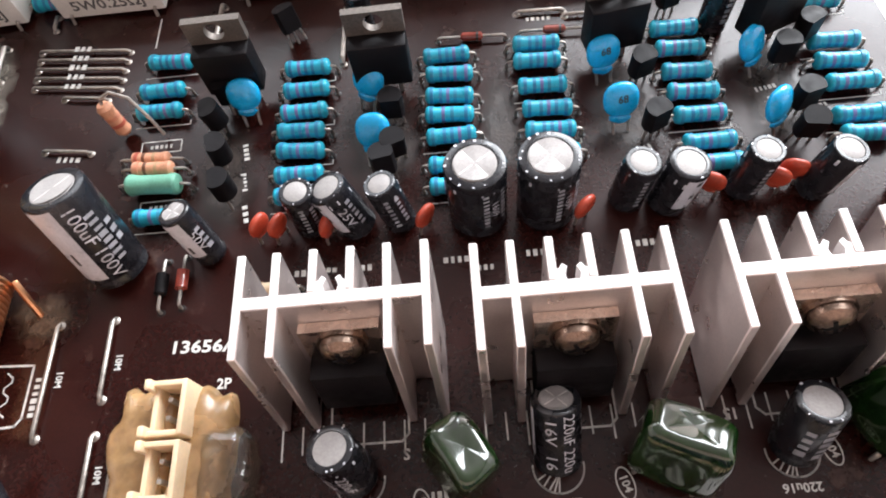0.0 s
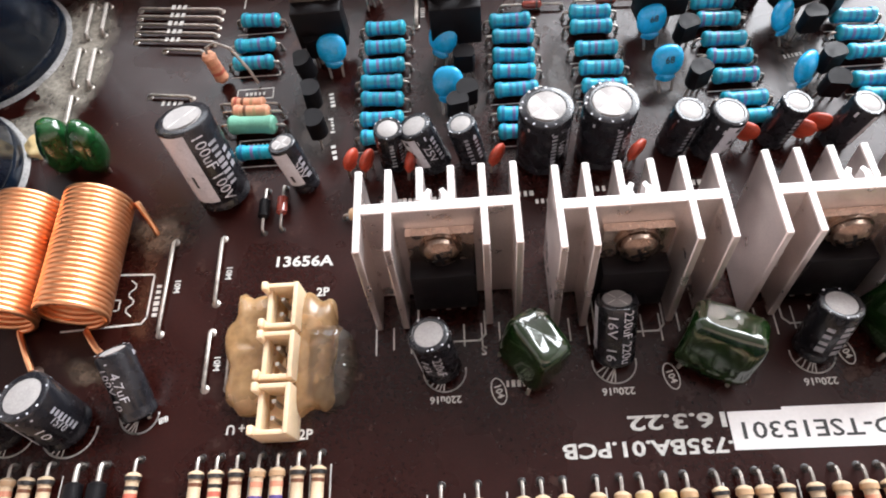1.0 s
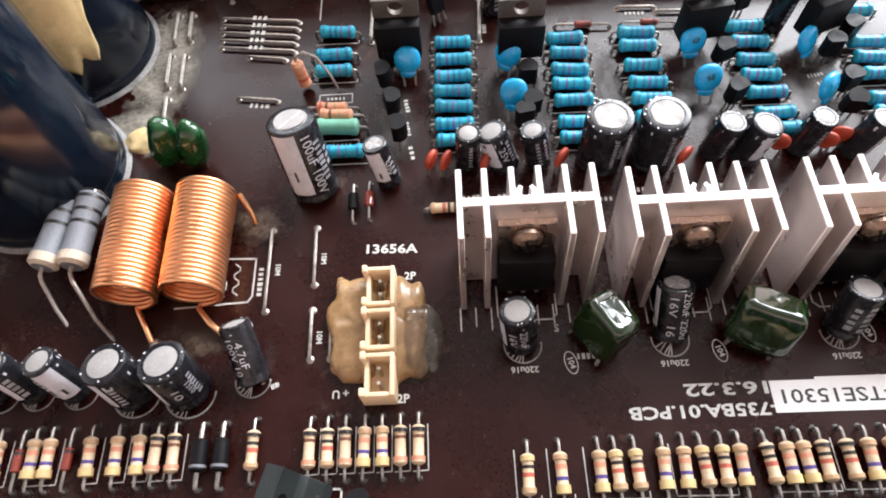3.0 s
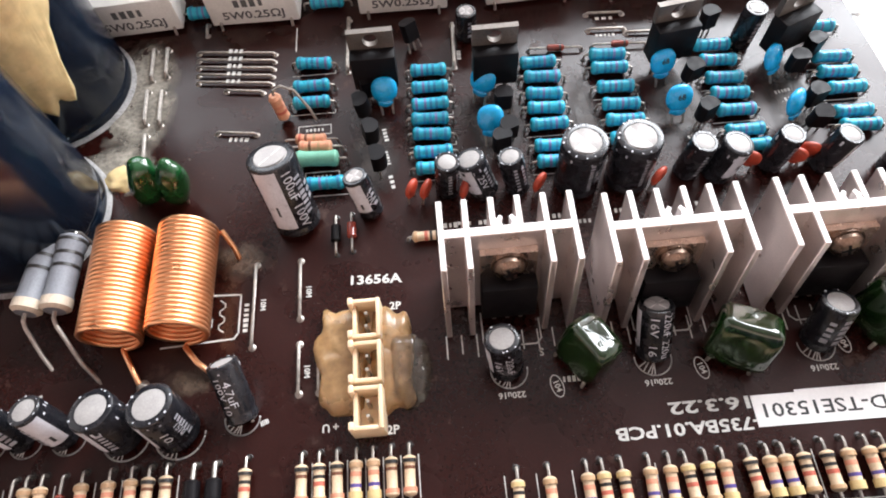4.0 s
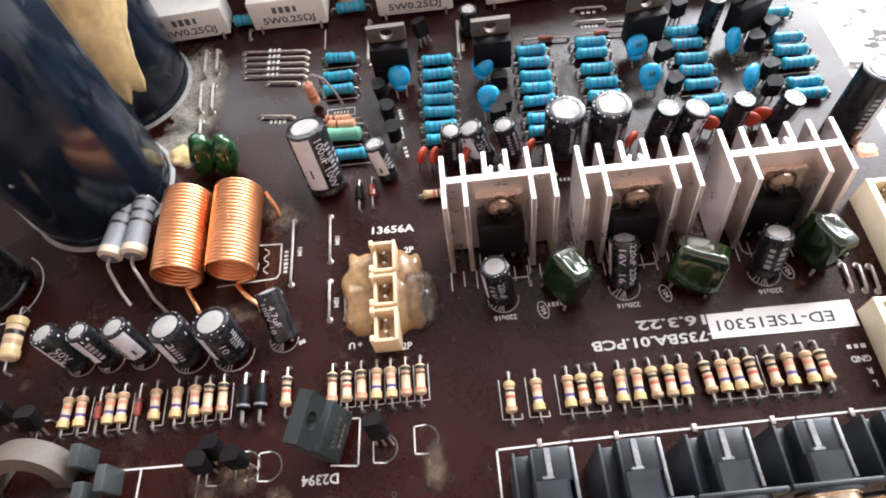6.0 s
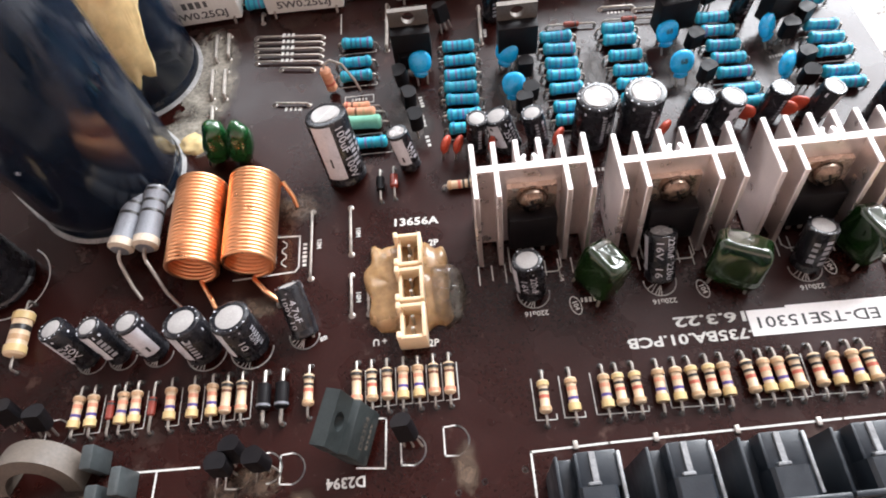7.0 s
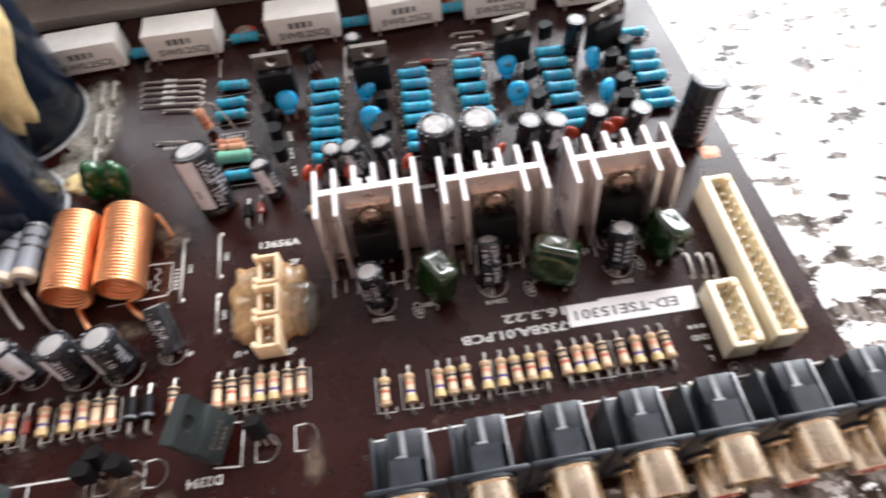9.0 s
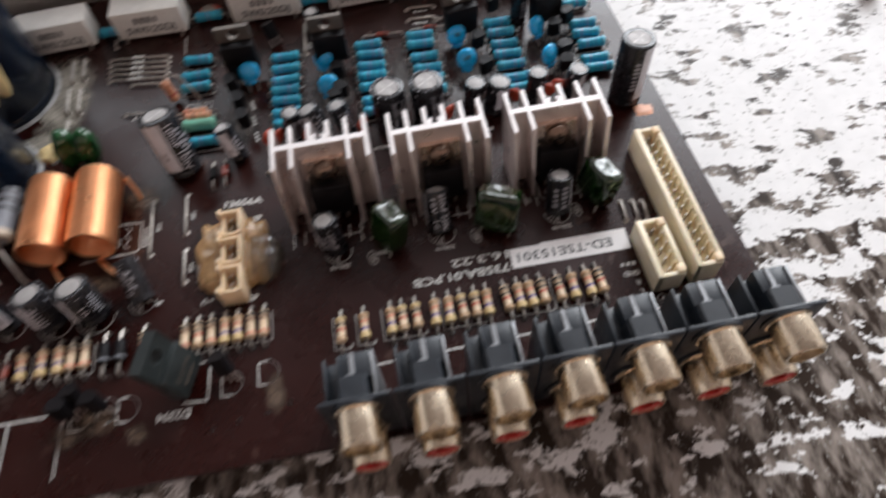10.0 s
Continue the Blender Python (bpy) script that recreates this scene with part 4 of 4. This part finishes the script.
for x, y, rz in ((-14.2, 67.6, 60), (-11.2, 67.2, 60), (-3.2, 66.4, 70), (12.5, 66.5, 50), (37.2, 65.5, 40), (57.4, 67.8, -30), (67.0, 67.6, -30), (70.0, 68.8, -20)):
    disc(at(x, y, 0, 5, 0, rz), 2.1, 1.8, 4.6, DISCRED, "small red-brown disc capacitor between the larger ones", "red-brown disc capacitors")

# ---- film capacitors ----
def dipped(sx, sy, sz, seed):
    """A wound block dipped in lacquer: soft corners, faces sunk a little between thick rims."""
    v, f = blob(0, 0, 0, 1, 1, 1, 0.44, 0.0, 0, 40, 28)
    out = []
    for p in v:
        q = [c * (1 - 0.09 * max(0.0, 1 - 1.05 * max(abs(o) for o in others)) ** 1.5) for c, others in ((p.x, (p.y, p.z)), (p.y, (p.x, p.z)), (p.z, (p.x, p.y)))]
        k = 1 + 0.07 * noise.noise(Vector((p.x * 1.3 + seed, p.y * 1.3, p.z * 1.3)))
        out.append(Vector((q[0] * sx * k, q[1] * sy * k * (1 + 0.10 * p.z), q[2] * sz * k)))
    return out, f


for x, y, dims, tilt, rz, label in ((15.6, 29.0, (4.9, 3.1, 6.1), (-14, 0), -58, "dark green glossy film capacitor leaning beside a heatsink"),
                                    (43.2, 28.4, (5.7, 3.2, 5.9), (-22, 0), -26, "dark green glossy film capacitor leaning before two heatsinks"),
                                    (70.2, 31.2, (5.3, 2.9, 5.8), (-12, 0), -68, "dark green glossy film capacitor on bent leads")):
    t = thing("film_capacitor", at(x, y, 0, 0, 0, rz), label, "capacitor", "green film capacitors")
    part("body", move(dipped(*dims, x), mm(0, 0, 6.0, *tilt)), GREEN, t, smooth=80)
    for s in (-1, 1):
        part("lead", tube([(s * 3.2, -1.6, 2.6), (s * 3.6, -3.2, 1.4), (s * 3.8, -3.6, -0.4)], 0.35), TIN, t)
for x, y, rz in ((-70.8, 72.6, 12), (-65.2, 72.4, -16)):
    t = thing("film_capacitor", at(x, y, 0, -6, 12, rz), "bright green dipped film capacitor standing behind the coils", "capacitor", "pair of bright green capacitors")
    part("body", blob(0, 0, 6.8, 3.2, 2.8, 6.4, 0.78, 0.12, x), BRIGHTGREEN, t, smooth=60)
    for s in (-1, 1):
        part("lead", tube([(s * 2.5, 0, 2.4), (s * 2.5, 0, -0.4)], 0.3), TIN, t)

# ---- the two copper coils and the grey resistors beside them ----
for x, tail in ((-71.5, ((1.0, -1.5), (4.5, -7.5))), (-59.0, ((-1.0, -1.5), (6.0, -7.0)))):
    t = thing("copper_coil", at(x, 38.9), "air-cored coil of bright enamelled copper wire lying on the board", "coil", "pair of copper coils")
    turns, w, r = 24, 0.94, 5.35
    pts = [(r * math.sin(2 * math.pi * k / 28), w * k / 28, 6.1 - r * math.cos(2 * math.pi * k / 28)) for k in range(28 * turns + 1)]
    part("winding", tube(pts, 0.53, 10), COPPER, t, smooth=80)
    (ax, ay), (bx, by) = tail
    part("tail", tube([(0, 0, 6.1 - r), (ax * 0.4, -0.8, 0.9), ((ax + bx) / 2, (ay + by) / 2, 1.4), (bx * 0.9, by * 0.95, 0.8), (bx, by, -0.4)], 0.55, 8), COPPER, t)
    part("tail", tube([(0.5, w * turns, 6.1 - r), (3, w * turns + 0.6, 1.2), (6.2, w * turns - 0.5, 4.5), (8.0, w * turns - 3.2, 2.4), (8.4, w * turns - 4.6, -0.4)], 0.55, 8), COPPER, t)
    part("solder_joint", move(lathe([(1.3, 0.02), (1.0, 0.5), (0.4, 1.0), (0, 1.05)], 12), mm(bx, by)), TIN, t)
for x, rz, foot in ((-87.6, 83, (-85.0, 36.0)), (-82.6, 88, (-75.0, 32.5))):
    t = thing("power_resistor", at(x, 53.6, 6.4, 0, 0, rz), "grey power resistor with dark bands, raised on long leads", "resistor", "pair of grey power resistors")
    tilt = mm(0, 0, 0, 0, 0, 0) @ AX
    part("body", move(lathe([(0, -8), (2.0, -8), (2.8, -7.4), (2.8, -5.2), (2.6, -4.7), (2.6, 5.2), (2.8, 5.8), (2.8, 7.4), (2.0, 8), (0, 8)], 22), tilt), GREYRES, t)
    part("end_cap", move(lathe([(2.0, -8.06), (2.83, -7.4), (2.83, -5.6), (2.6, -5.5)], 22), tilt), BUFF, t)
    for px in (0.9, 3.7, 6.6):
        part("colour_band", move(lathe([(2.2, px - 0.35), (2.86 if px > 5 else 2.66, px - 0.35), (2.86 if px > 5 else 2.66, px + 0.35), (2.2, px + 0.35)], 22), tilt), INK["black"], t)
    inv = t.matrix_basis.inverted()
    far = inv @ Vector((foot[0] / 1000, foot[1] / 1000, -0.0004)) * 1000
    part("lead", tube([(-7.9, 0, 0), (-9.4, 0, -0.2), (-10.4, 0, -1.4), (far.x * 0.6 - 10.6 * 0.4, far.y * 0.5, -5.2), (far.x, far.y, far.z)], 0.42), TIN, t)
    part("lead", tube([(7.9, 0, 0), (9.2, 0, -0.3), (9.8, 0, -1.5), (9.9, 0, -7.4)], 0.42), TIN, t)


# ---- the three heatsinks with their regulators ----
def raked(geo):
    """Leans an upright profile back, so that its foot stands forward of its top."""
    return [Vector((v[0], v[1] - (22 - v[2]) * 0.172, v[2])) for v in geo[0]], geo[1]


def heatsink(x, y):
    t = thing("heatsink", at(x, y), "bright aluminium finned heatsink standing on the board", "heatsink", "row of heatsinks")
    part("web", raked(box(0, 0, 11.3, 23.6, 1.7, 21.4, 0.12, 1)), ALU, t)
    for k, fx in enumerate((-11.3, -6.9, -2.3, 2.3, 6.8, 11.4)):
        mid = k in (2, 3)
        y0, y1 = (0.86 if mid else -6.9), 6.6
        fin = part("fin", raked(box(fx, (y0 + y1) / 2, 11.3 + 0.003 * k, 1.08, y1 - y0, 21.5, 0.15, 1)), ALU, t)
        part("sawn_end", box(fx, (y0 + y1) / 2, 22.07 + 0.003 * k, 0.86, y1 - y0 - 0.2, 0.05, 0), SAWN, fin)
    part("sawn_end", box(0, 0, 22.02, 23.0, 1.5, 0.06, 0), SAWN, t)
    for sx in (-1, 1):
        lip = [(0.75 * sx, 0.8), (2.6 * sx, 0.8), (2.3 * sx, 2.0), (1.5 * sx, 2.3), (1.1 * sx, 2.9), (0.55 * sx, 2.5), (0.95 * sx, 1.6)]
        part("screw_channel", raked(prism(lip if sx > 0 else lip[::-1], 0.6, 21.95)), SAWN, t, smooth=0)
    power_transistor(at(x + 0.1, y - 4.7, 0, -9.76), "black regulator screwed to a heatsink", "regulators on heatsinks", TABMETAL, legs=3.0)
    s = thing("screw", at(x + 0.1, y - 3.45, 15.6, -9.76), "domed steel screw holding the regulator", "screw", "heatsink screws")
    part("washer", move(lathe([(0, 0), (3.2, 0), (3.2, 0.6), (0, 0.6)], 24), mm(0, 0, 0, 90, 0, 0)), SCREW, s)
    part("head", move(lathe([(2.8, 0.6), (2.7, 1.4), (2.0, 2.1), (1.0, 2.4), (0, 2.4)], 24), mm(0, 0, 0, 90, 0, 0)), SCREW, s)
    for a in (20, 110):
        part("slot", move(box(0, 0, 2.3, 2.6, 0.5, 0.35, 0), mm(0, 0, 0, 90, 0, 0) @ mm(0, 0, 0, 0, 0, a)), EPOXY, s)


for x, y in ((2.7, 46.0), (31.3, 44.8), (61.0, 44.9)):
    heatsink(x, y)


# ---- connectors ----
def socket(x, y):
    t = thing("two_pin_header", at(x, y), "cream nylon two-pin header set in amber glue", "connector", "row of cream headers")
    part("wall", box(2.7, 0, 3.4, 0.8, 7.6, 6.8, 0.2), CREAM, t)
    part("wall", box(-1.9, 0, 2.6, 0.8, 7.6, 5.2, 0.2), CREAM, t)
    for s in (-1, 1):
        part("end_wall", box(0.4, s * 3.45, 3.2, 5.2, 0.8, 6.4, 0.2), CREAM, t)
        part("latch", box(-2.4, s * 3.2, 3.8, 1.0, 1.5, 7.0, 0.3), CREAM, t)
        part("pin", box(0.3, s * 1.27, 3.0, 0.64, 0.64, 5.0, 0.1, 1), TIN, t)
    part("floor_plate", box(0.4, 0, 0.7, 4.6, 7.0, 1.2, 0.1, 1), CREAM, t)


for y in (22.1, 30.4, 38.7):
    socket(-24.2, y)
def lump(cx, cy, rx, ry, h, seed, ragged):
    """A poured mound with a ragged edge."""
    n, v, f = 48, [], []
    for j, (k, z) in enumerate(((1.0, 0.0), (0.98, 0.35), (0.93, 0.65), (0.82, 0.88), (0.6, 1.0), (0.3, 1.0), (0.0, 0.98))):
        for i in range(n):
            a = 2 * math.pi * i / n
            w = 1 + ragged * noise.noise(Vector((math.cos(a) * 1.8, math.sin(a) * 1.8, seed)))
            p = Vector((math.copysign(abs(math.cos(a)) ** 0.8, math.cos(a)) * rx * k * w, math.copysign(abs(math.sin(a)) ** 0.8, math.sin(a)) * ry * k * w, 0))
            v.append(Vector((cx + p.x, cy + p.y, h * z * (1 + 0.3 * noise.noise(Vector((p.x * 0.3, p.y * 0.3, seed)))))))
    for j in range(6):
        f += [(j * n + i, j * n + (i + 1) % n, (j + 1) * n + (i + 1) % n, (j + 1) * n + i) for i in range(n)]
    return v, f


glue = thing("hot_glue", at(0, 0), "glossy amber hot glue poured round the cream headers", "glue")
part("lump", lump(-28.8, 32.8, 5.2, 10.8, 2.6, 1, 0.45), AMBER, glue, "cloudy tan lump", 70)
part("lump", lump(-16.8, 29.6, 4.3, 7.0, 3.4, 5, 0.3), CLEARGLUE, glue, "clear shiny lump", 70)
part("lump", lump(-19.8, 32.6, 4.4, 9.8, 3.3, 8, 0.3), AMBER, glue, "cloudy tan lump", 70)


def header(name, x0, x1, y0, y1, h, pins, label):
    cx, cy, sx, sy = (x0 + x1) / 2, (y0 + y1) / 2, x1 - x0, y1 - y0
    t = thing(name, at(cx, cy, 0, 0, 0, 0.6), label, "connector")
    part("wall", box(-sx / 2 + 0.75, 0, h / 2, 1.5, sy, h, 0.25), IVORY, t)
    part("wall", box(sx / 2 - 0.6, 0, h / 2, 1.2, sy - 2.4, h, 0.25), IVORY, t)
    for s in (-1, 1):
        part("end_wall", box(0, s * (sy / 2 - 0.6), h / 2 - 0.15, sx - 0.6, 1.2, h - 0.3, 0.25), IVORY, t)
        part("lug", box(sx / 2 - 1.2, s * (sy / 2 - 1.5), h / 2 + 0.2, 1.9, 2.2, h + 0.4, 0.35), CREAM, t, "yellowed lug")
    part("floor_plate", box(0, 0, h * 0.22, sx - 2, sy - 2, h * 0.4, 0), IVORY, t)
    for i in range(pins):
        y = -sy / 2 + 2.6 + (sy - 5.2) * i / (pins - 1)
        part("pin", box(0.3, y, h * 0.45, 0.64, 0.64, h * 0.75, 0.1, 1), TIN, t)
        part("rib", box(sx / 2 - 1.45, y + (sy - 5.2) / (pins - 1) / 2, h * 0.5, 0.7, 0.8, h * 0.8, 0.1, 1), IVORY, t)


header("long_header", 83.6, 90.4, 1.6, 44.5, 8.0, 16, "long ivory nylon pin header near the board's edge")
header("short_header", 74.6, 81.6, 1.0, 17.2, 7.0, 5, "short ivory nylon pin header beside the long one")

# ---- the row of double phono sockets ----
def prism_y(outline, y0, y1):
    """A profile in x and z drawn out along y."""
    v, f = prism(outline, y1, y0)
    return [Vector((p.x, p.z, p.y)) for p in v], [q[::-1] for q in f]


def phono(x, last):
    t = thing("phono_socket", at(x, 0), "black double phono socket with pale gold barrels", "socket", "row of phono sockets")
    part("rear_block", box(0.75, -11.7, 10.0, 6.4, 5.6, 20.0, 0.3), JACK, t)
    part("lower_block", box(-3.95, -14.2, 8.4, 2.8, 9.8, 16.8, 0.3), JACK, t)
    part("front_block", prism_y([(-3.2, 0), (3.1, 0), (2.9, 21.6), (2.3, 22.3), (-2.5, 22.3), (-3.0, 21.6)], -14.5, -18.9), JACK, t)
    part("side_wall", box(-5.5, -14.0, 9.9, 0.6, 9.6, 19.8, 0.2), JACK, t)
    part("side_wall", box(-2.5, -11.8, 10.2, 0.5, 5.3, 20.4, 0.15), JACK, t)
    # right side wall; the shine of its glossy edge is painted as pale metal
    part("ground_strip", box(4.15, -13.9, 10.2, 0.6, 9.2, 20.5, 0.15), TINGLINT, t, "side wall with its glossy glint put into the colour")
    part("contact", box(0.1, -11.4, 20.2, 1.0, 4.7, 0.5, 0.1, 1), TINGLINT, t)
    part("contact", box(-0.3, -13.95, 20.6, 2.0, 0.6, 1.2, 0.15, 1), TINGLINT, t)
    part("front_plate", box(0, -19.4, 11.4, 13.9, 1.0, 22.8, 0.3), JACK, t)
    for z, ink in ((18.6, WHITEPLASTIC), (5.8, REDPLASTIC)):
        turn = mm(0, -19.9, z, 90, 0, 0)
        b = part("barrel", move(lathe([(4.6, 0), (4.6, 0.8), (4.15, 1.0), (4.15, 7.6), (3.9, 8.0), (3.45, 8.0), (3.4, 1.0), (0, 1.0)], 28), turn), GOLD, t)
        part("insert", move(lathe([(3.35, 1.1), (3.35, 7.6 if ink is REDPLASTIC else 6.4), (1.7, 7.6 if ink is REDPLASTIC else 6.4), (1.7, 2), (0, 2)], 24), turn), ink if ink is REDPLASTIC else GOLD, b)
        part("bush", move(lathe([(5.2, 0), (5.2, 0.5), (4.6, 0.6)], 28), turn), JACK, b)
    return t


made = None
for i in range(7):
    m = at(4.4 + 14.35 * i, 0.25 * i, 0, 0, 0, 0.8)
    made = copy_thing(made, m) if made else phono(3.2, False)
    made.matrix_basis = m

# ---- white cement resistors and the aluminium bar behind them ----
for x, y, rz in ((-80.5, 124.0, 3), (-50.6, 124.3, -1), (-13.0, 123.8, -1), (19.2, 123.6, 2), (48.8, 122.6, 0), (78.5, 122.0, -2)):
    t = thing("cement_resistor", at(x, y, 0, 0, 0, rz), "white cement power resistor lying on the board", "resistor", "row of white cement resistors")
    part("body", box(0, 4.8, 5.6, 22.4, 9.6, 9.6, 0.45), CEMENT, t)
    part("printed_text", move(text("5W0.25ΩJ", 2.3, 15.5, 0.03), mm(0, -0.04, 3.6, 90, 0, 0)), GREYTYPE, t, smooth=0)
    part("printed_mark", move(bars(4, 8, 2.2, 5), mm(-0.5, -0.04, 7.2, 90, 0, 0)), GREYTYPE, t, smooth=0)
    for s in (-1, 1):
        part("lead", tube([(s * 9, 1.0, 2.0), (s * 9, -0.4, 1.4), (s * 9, -0.8, -0.3)], 0.4), TIN, t)
bar = thing("heatsink_bar", at(0, 149), "long dull grey aluminium heatsink bar along the board's back", "heatsink")
part("foot", box(-40, 4, 2.0, 250, 8, 4, 0.4), DULLALU, bar)
part("plate", box(-40, 9.5, 22, 250, 4, 44, 0.4), DULLALU, bar)
for k in range(16):
    part("fin", box(-40, 18 , 4 + 2.6 * k, 250, 13, 0.9, 0.1, 1), DULLALU, bar)
for x in (-64, -32.5, 3, 34, 63):
    resistor("film_resistor", at(x, 128.5, 0, 0, 0, 0), BLUE, BLUES["P"], 8.8, 1.5, 12.2, "blue resistor between the cement resistors", "blue resistors at the back", 1.13)
for x in (-33.0, 36.0):
    t = thing("screw", at(x, 132.5), "reddish brown screw head with a washer on the board", "screw", "board screws")
    part("washer", lathe([(0, 0), (4.0, 0), (4.0, 0.6), (1.5, 0.7)], 24), DISCRED, t)
    part("head", lathe([(2.6, 0.6), (2.4, 1.8), (1.2, 2.2), (0.8, 1.4), (0, 1.4)], 20), STEEL, t)

# ---- the grey clamp at the front corner, and a plug on the table ----
t = thing("cable_clamp", at(-97.4, -3.0), "grey plastic clamp ring with dark clips at the board's edge", "clamp")
ringv = []
arcn = 22
for i in range(arcn + 1):
    a = radians(-5 + 190 * i / arcn)
    for r, y in ((8.8, -2.6), (8.8, 2.6), (5.5, 2.6), (5.5, -2.6)):
        ringv.append(Vector((r * math.cos(a), y, 2.2 + r * math.sin(a))))
ringf = [(i * 4 + k, i * 4 + (k + 1) % 4, i * 4 + 4 + (k + 1) % 4, i * 4 + 4 + k) for i in range(arcn) for k in range(4)] + [(3, 2, 1, 0), tuple(arcn * 4 + k for k in range(4))]
part("ring", move((ringv, ringf), mm(0, 0, 0, -28, 0, 0)), GREYPLASTIC, t, smooth=30)
part("clip", box(11.0, 3.6, 3.6, 2.3, 4.6, 7.2, 0.4), DARKCLIP, t)
part("clip", box(17.2, -1.2, 3.6, 2.1, 5.2, 7.2, 0.4), DARKCLIP, t)
part("clip", box(12.6, -3.6, 3.2, 2.4, 4.4, 6.4, 0.4), DARKCLIP, t)
part("block", box(3.5, -8.5, 4.2, 15, 7, 8.4, 0.8), GREYPLASTIC, t, "pale grey block")
single("black_plug", join(box(0, 0, 3, 5, 4, 6, 0.5), box(0, 0, 7, 3, 3, 3, 0.4)), EPOXY, "small black plastic plug lying on the table", "plug", m=at(186, 97, TOP, 0, 0, 20))

single("glue_drop", residue(2.6, 2.2, 0.3, 12, 24), SALMON, "ochre smear of glue beside the tall capacitor", "glue", m=at(92.6, 57.5, 0.02), smooth=60)
# printed coil symbol beside the copper coils
line([(-53.6 + (1.0 if k % 4 in (1, 2) else 0.0), 47.6 - 0.75 * k) for k in range(10)], 0.25)
part("printed_text", move(bars(4, 3.6, 1.1, 5), mm(13.0, 25.6, 0.05, 0, 0, 180)), SILK, pcb, smooth=0)
for x in (-7.0, 1.5, 17.0, 30.0, 47.0):
    part("printed_text", move(bars(4, 4.4, 1.2, int(x) + 9), mm(x, 60.3, 0.05, 0, 0, 180)), SILK, pcb, smooth=0)
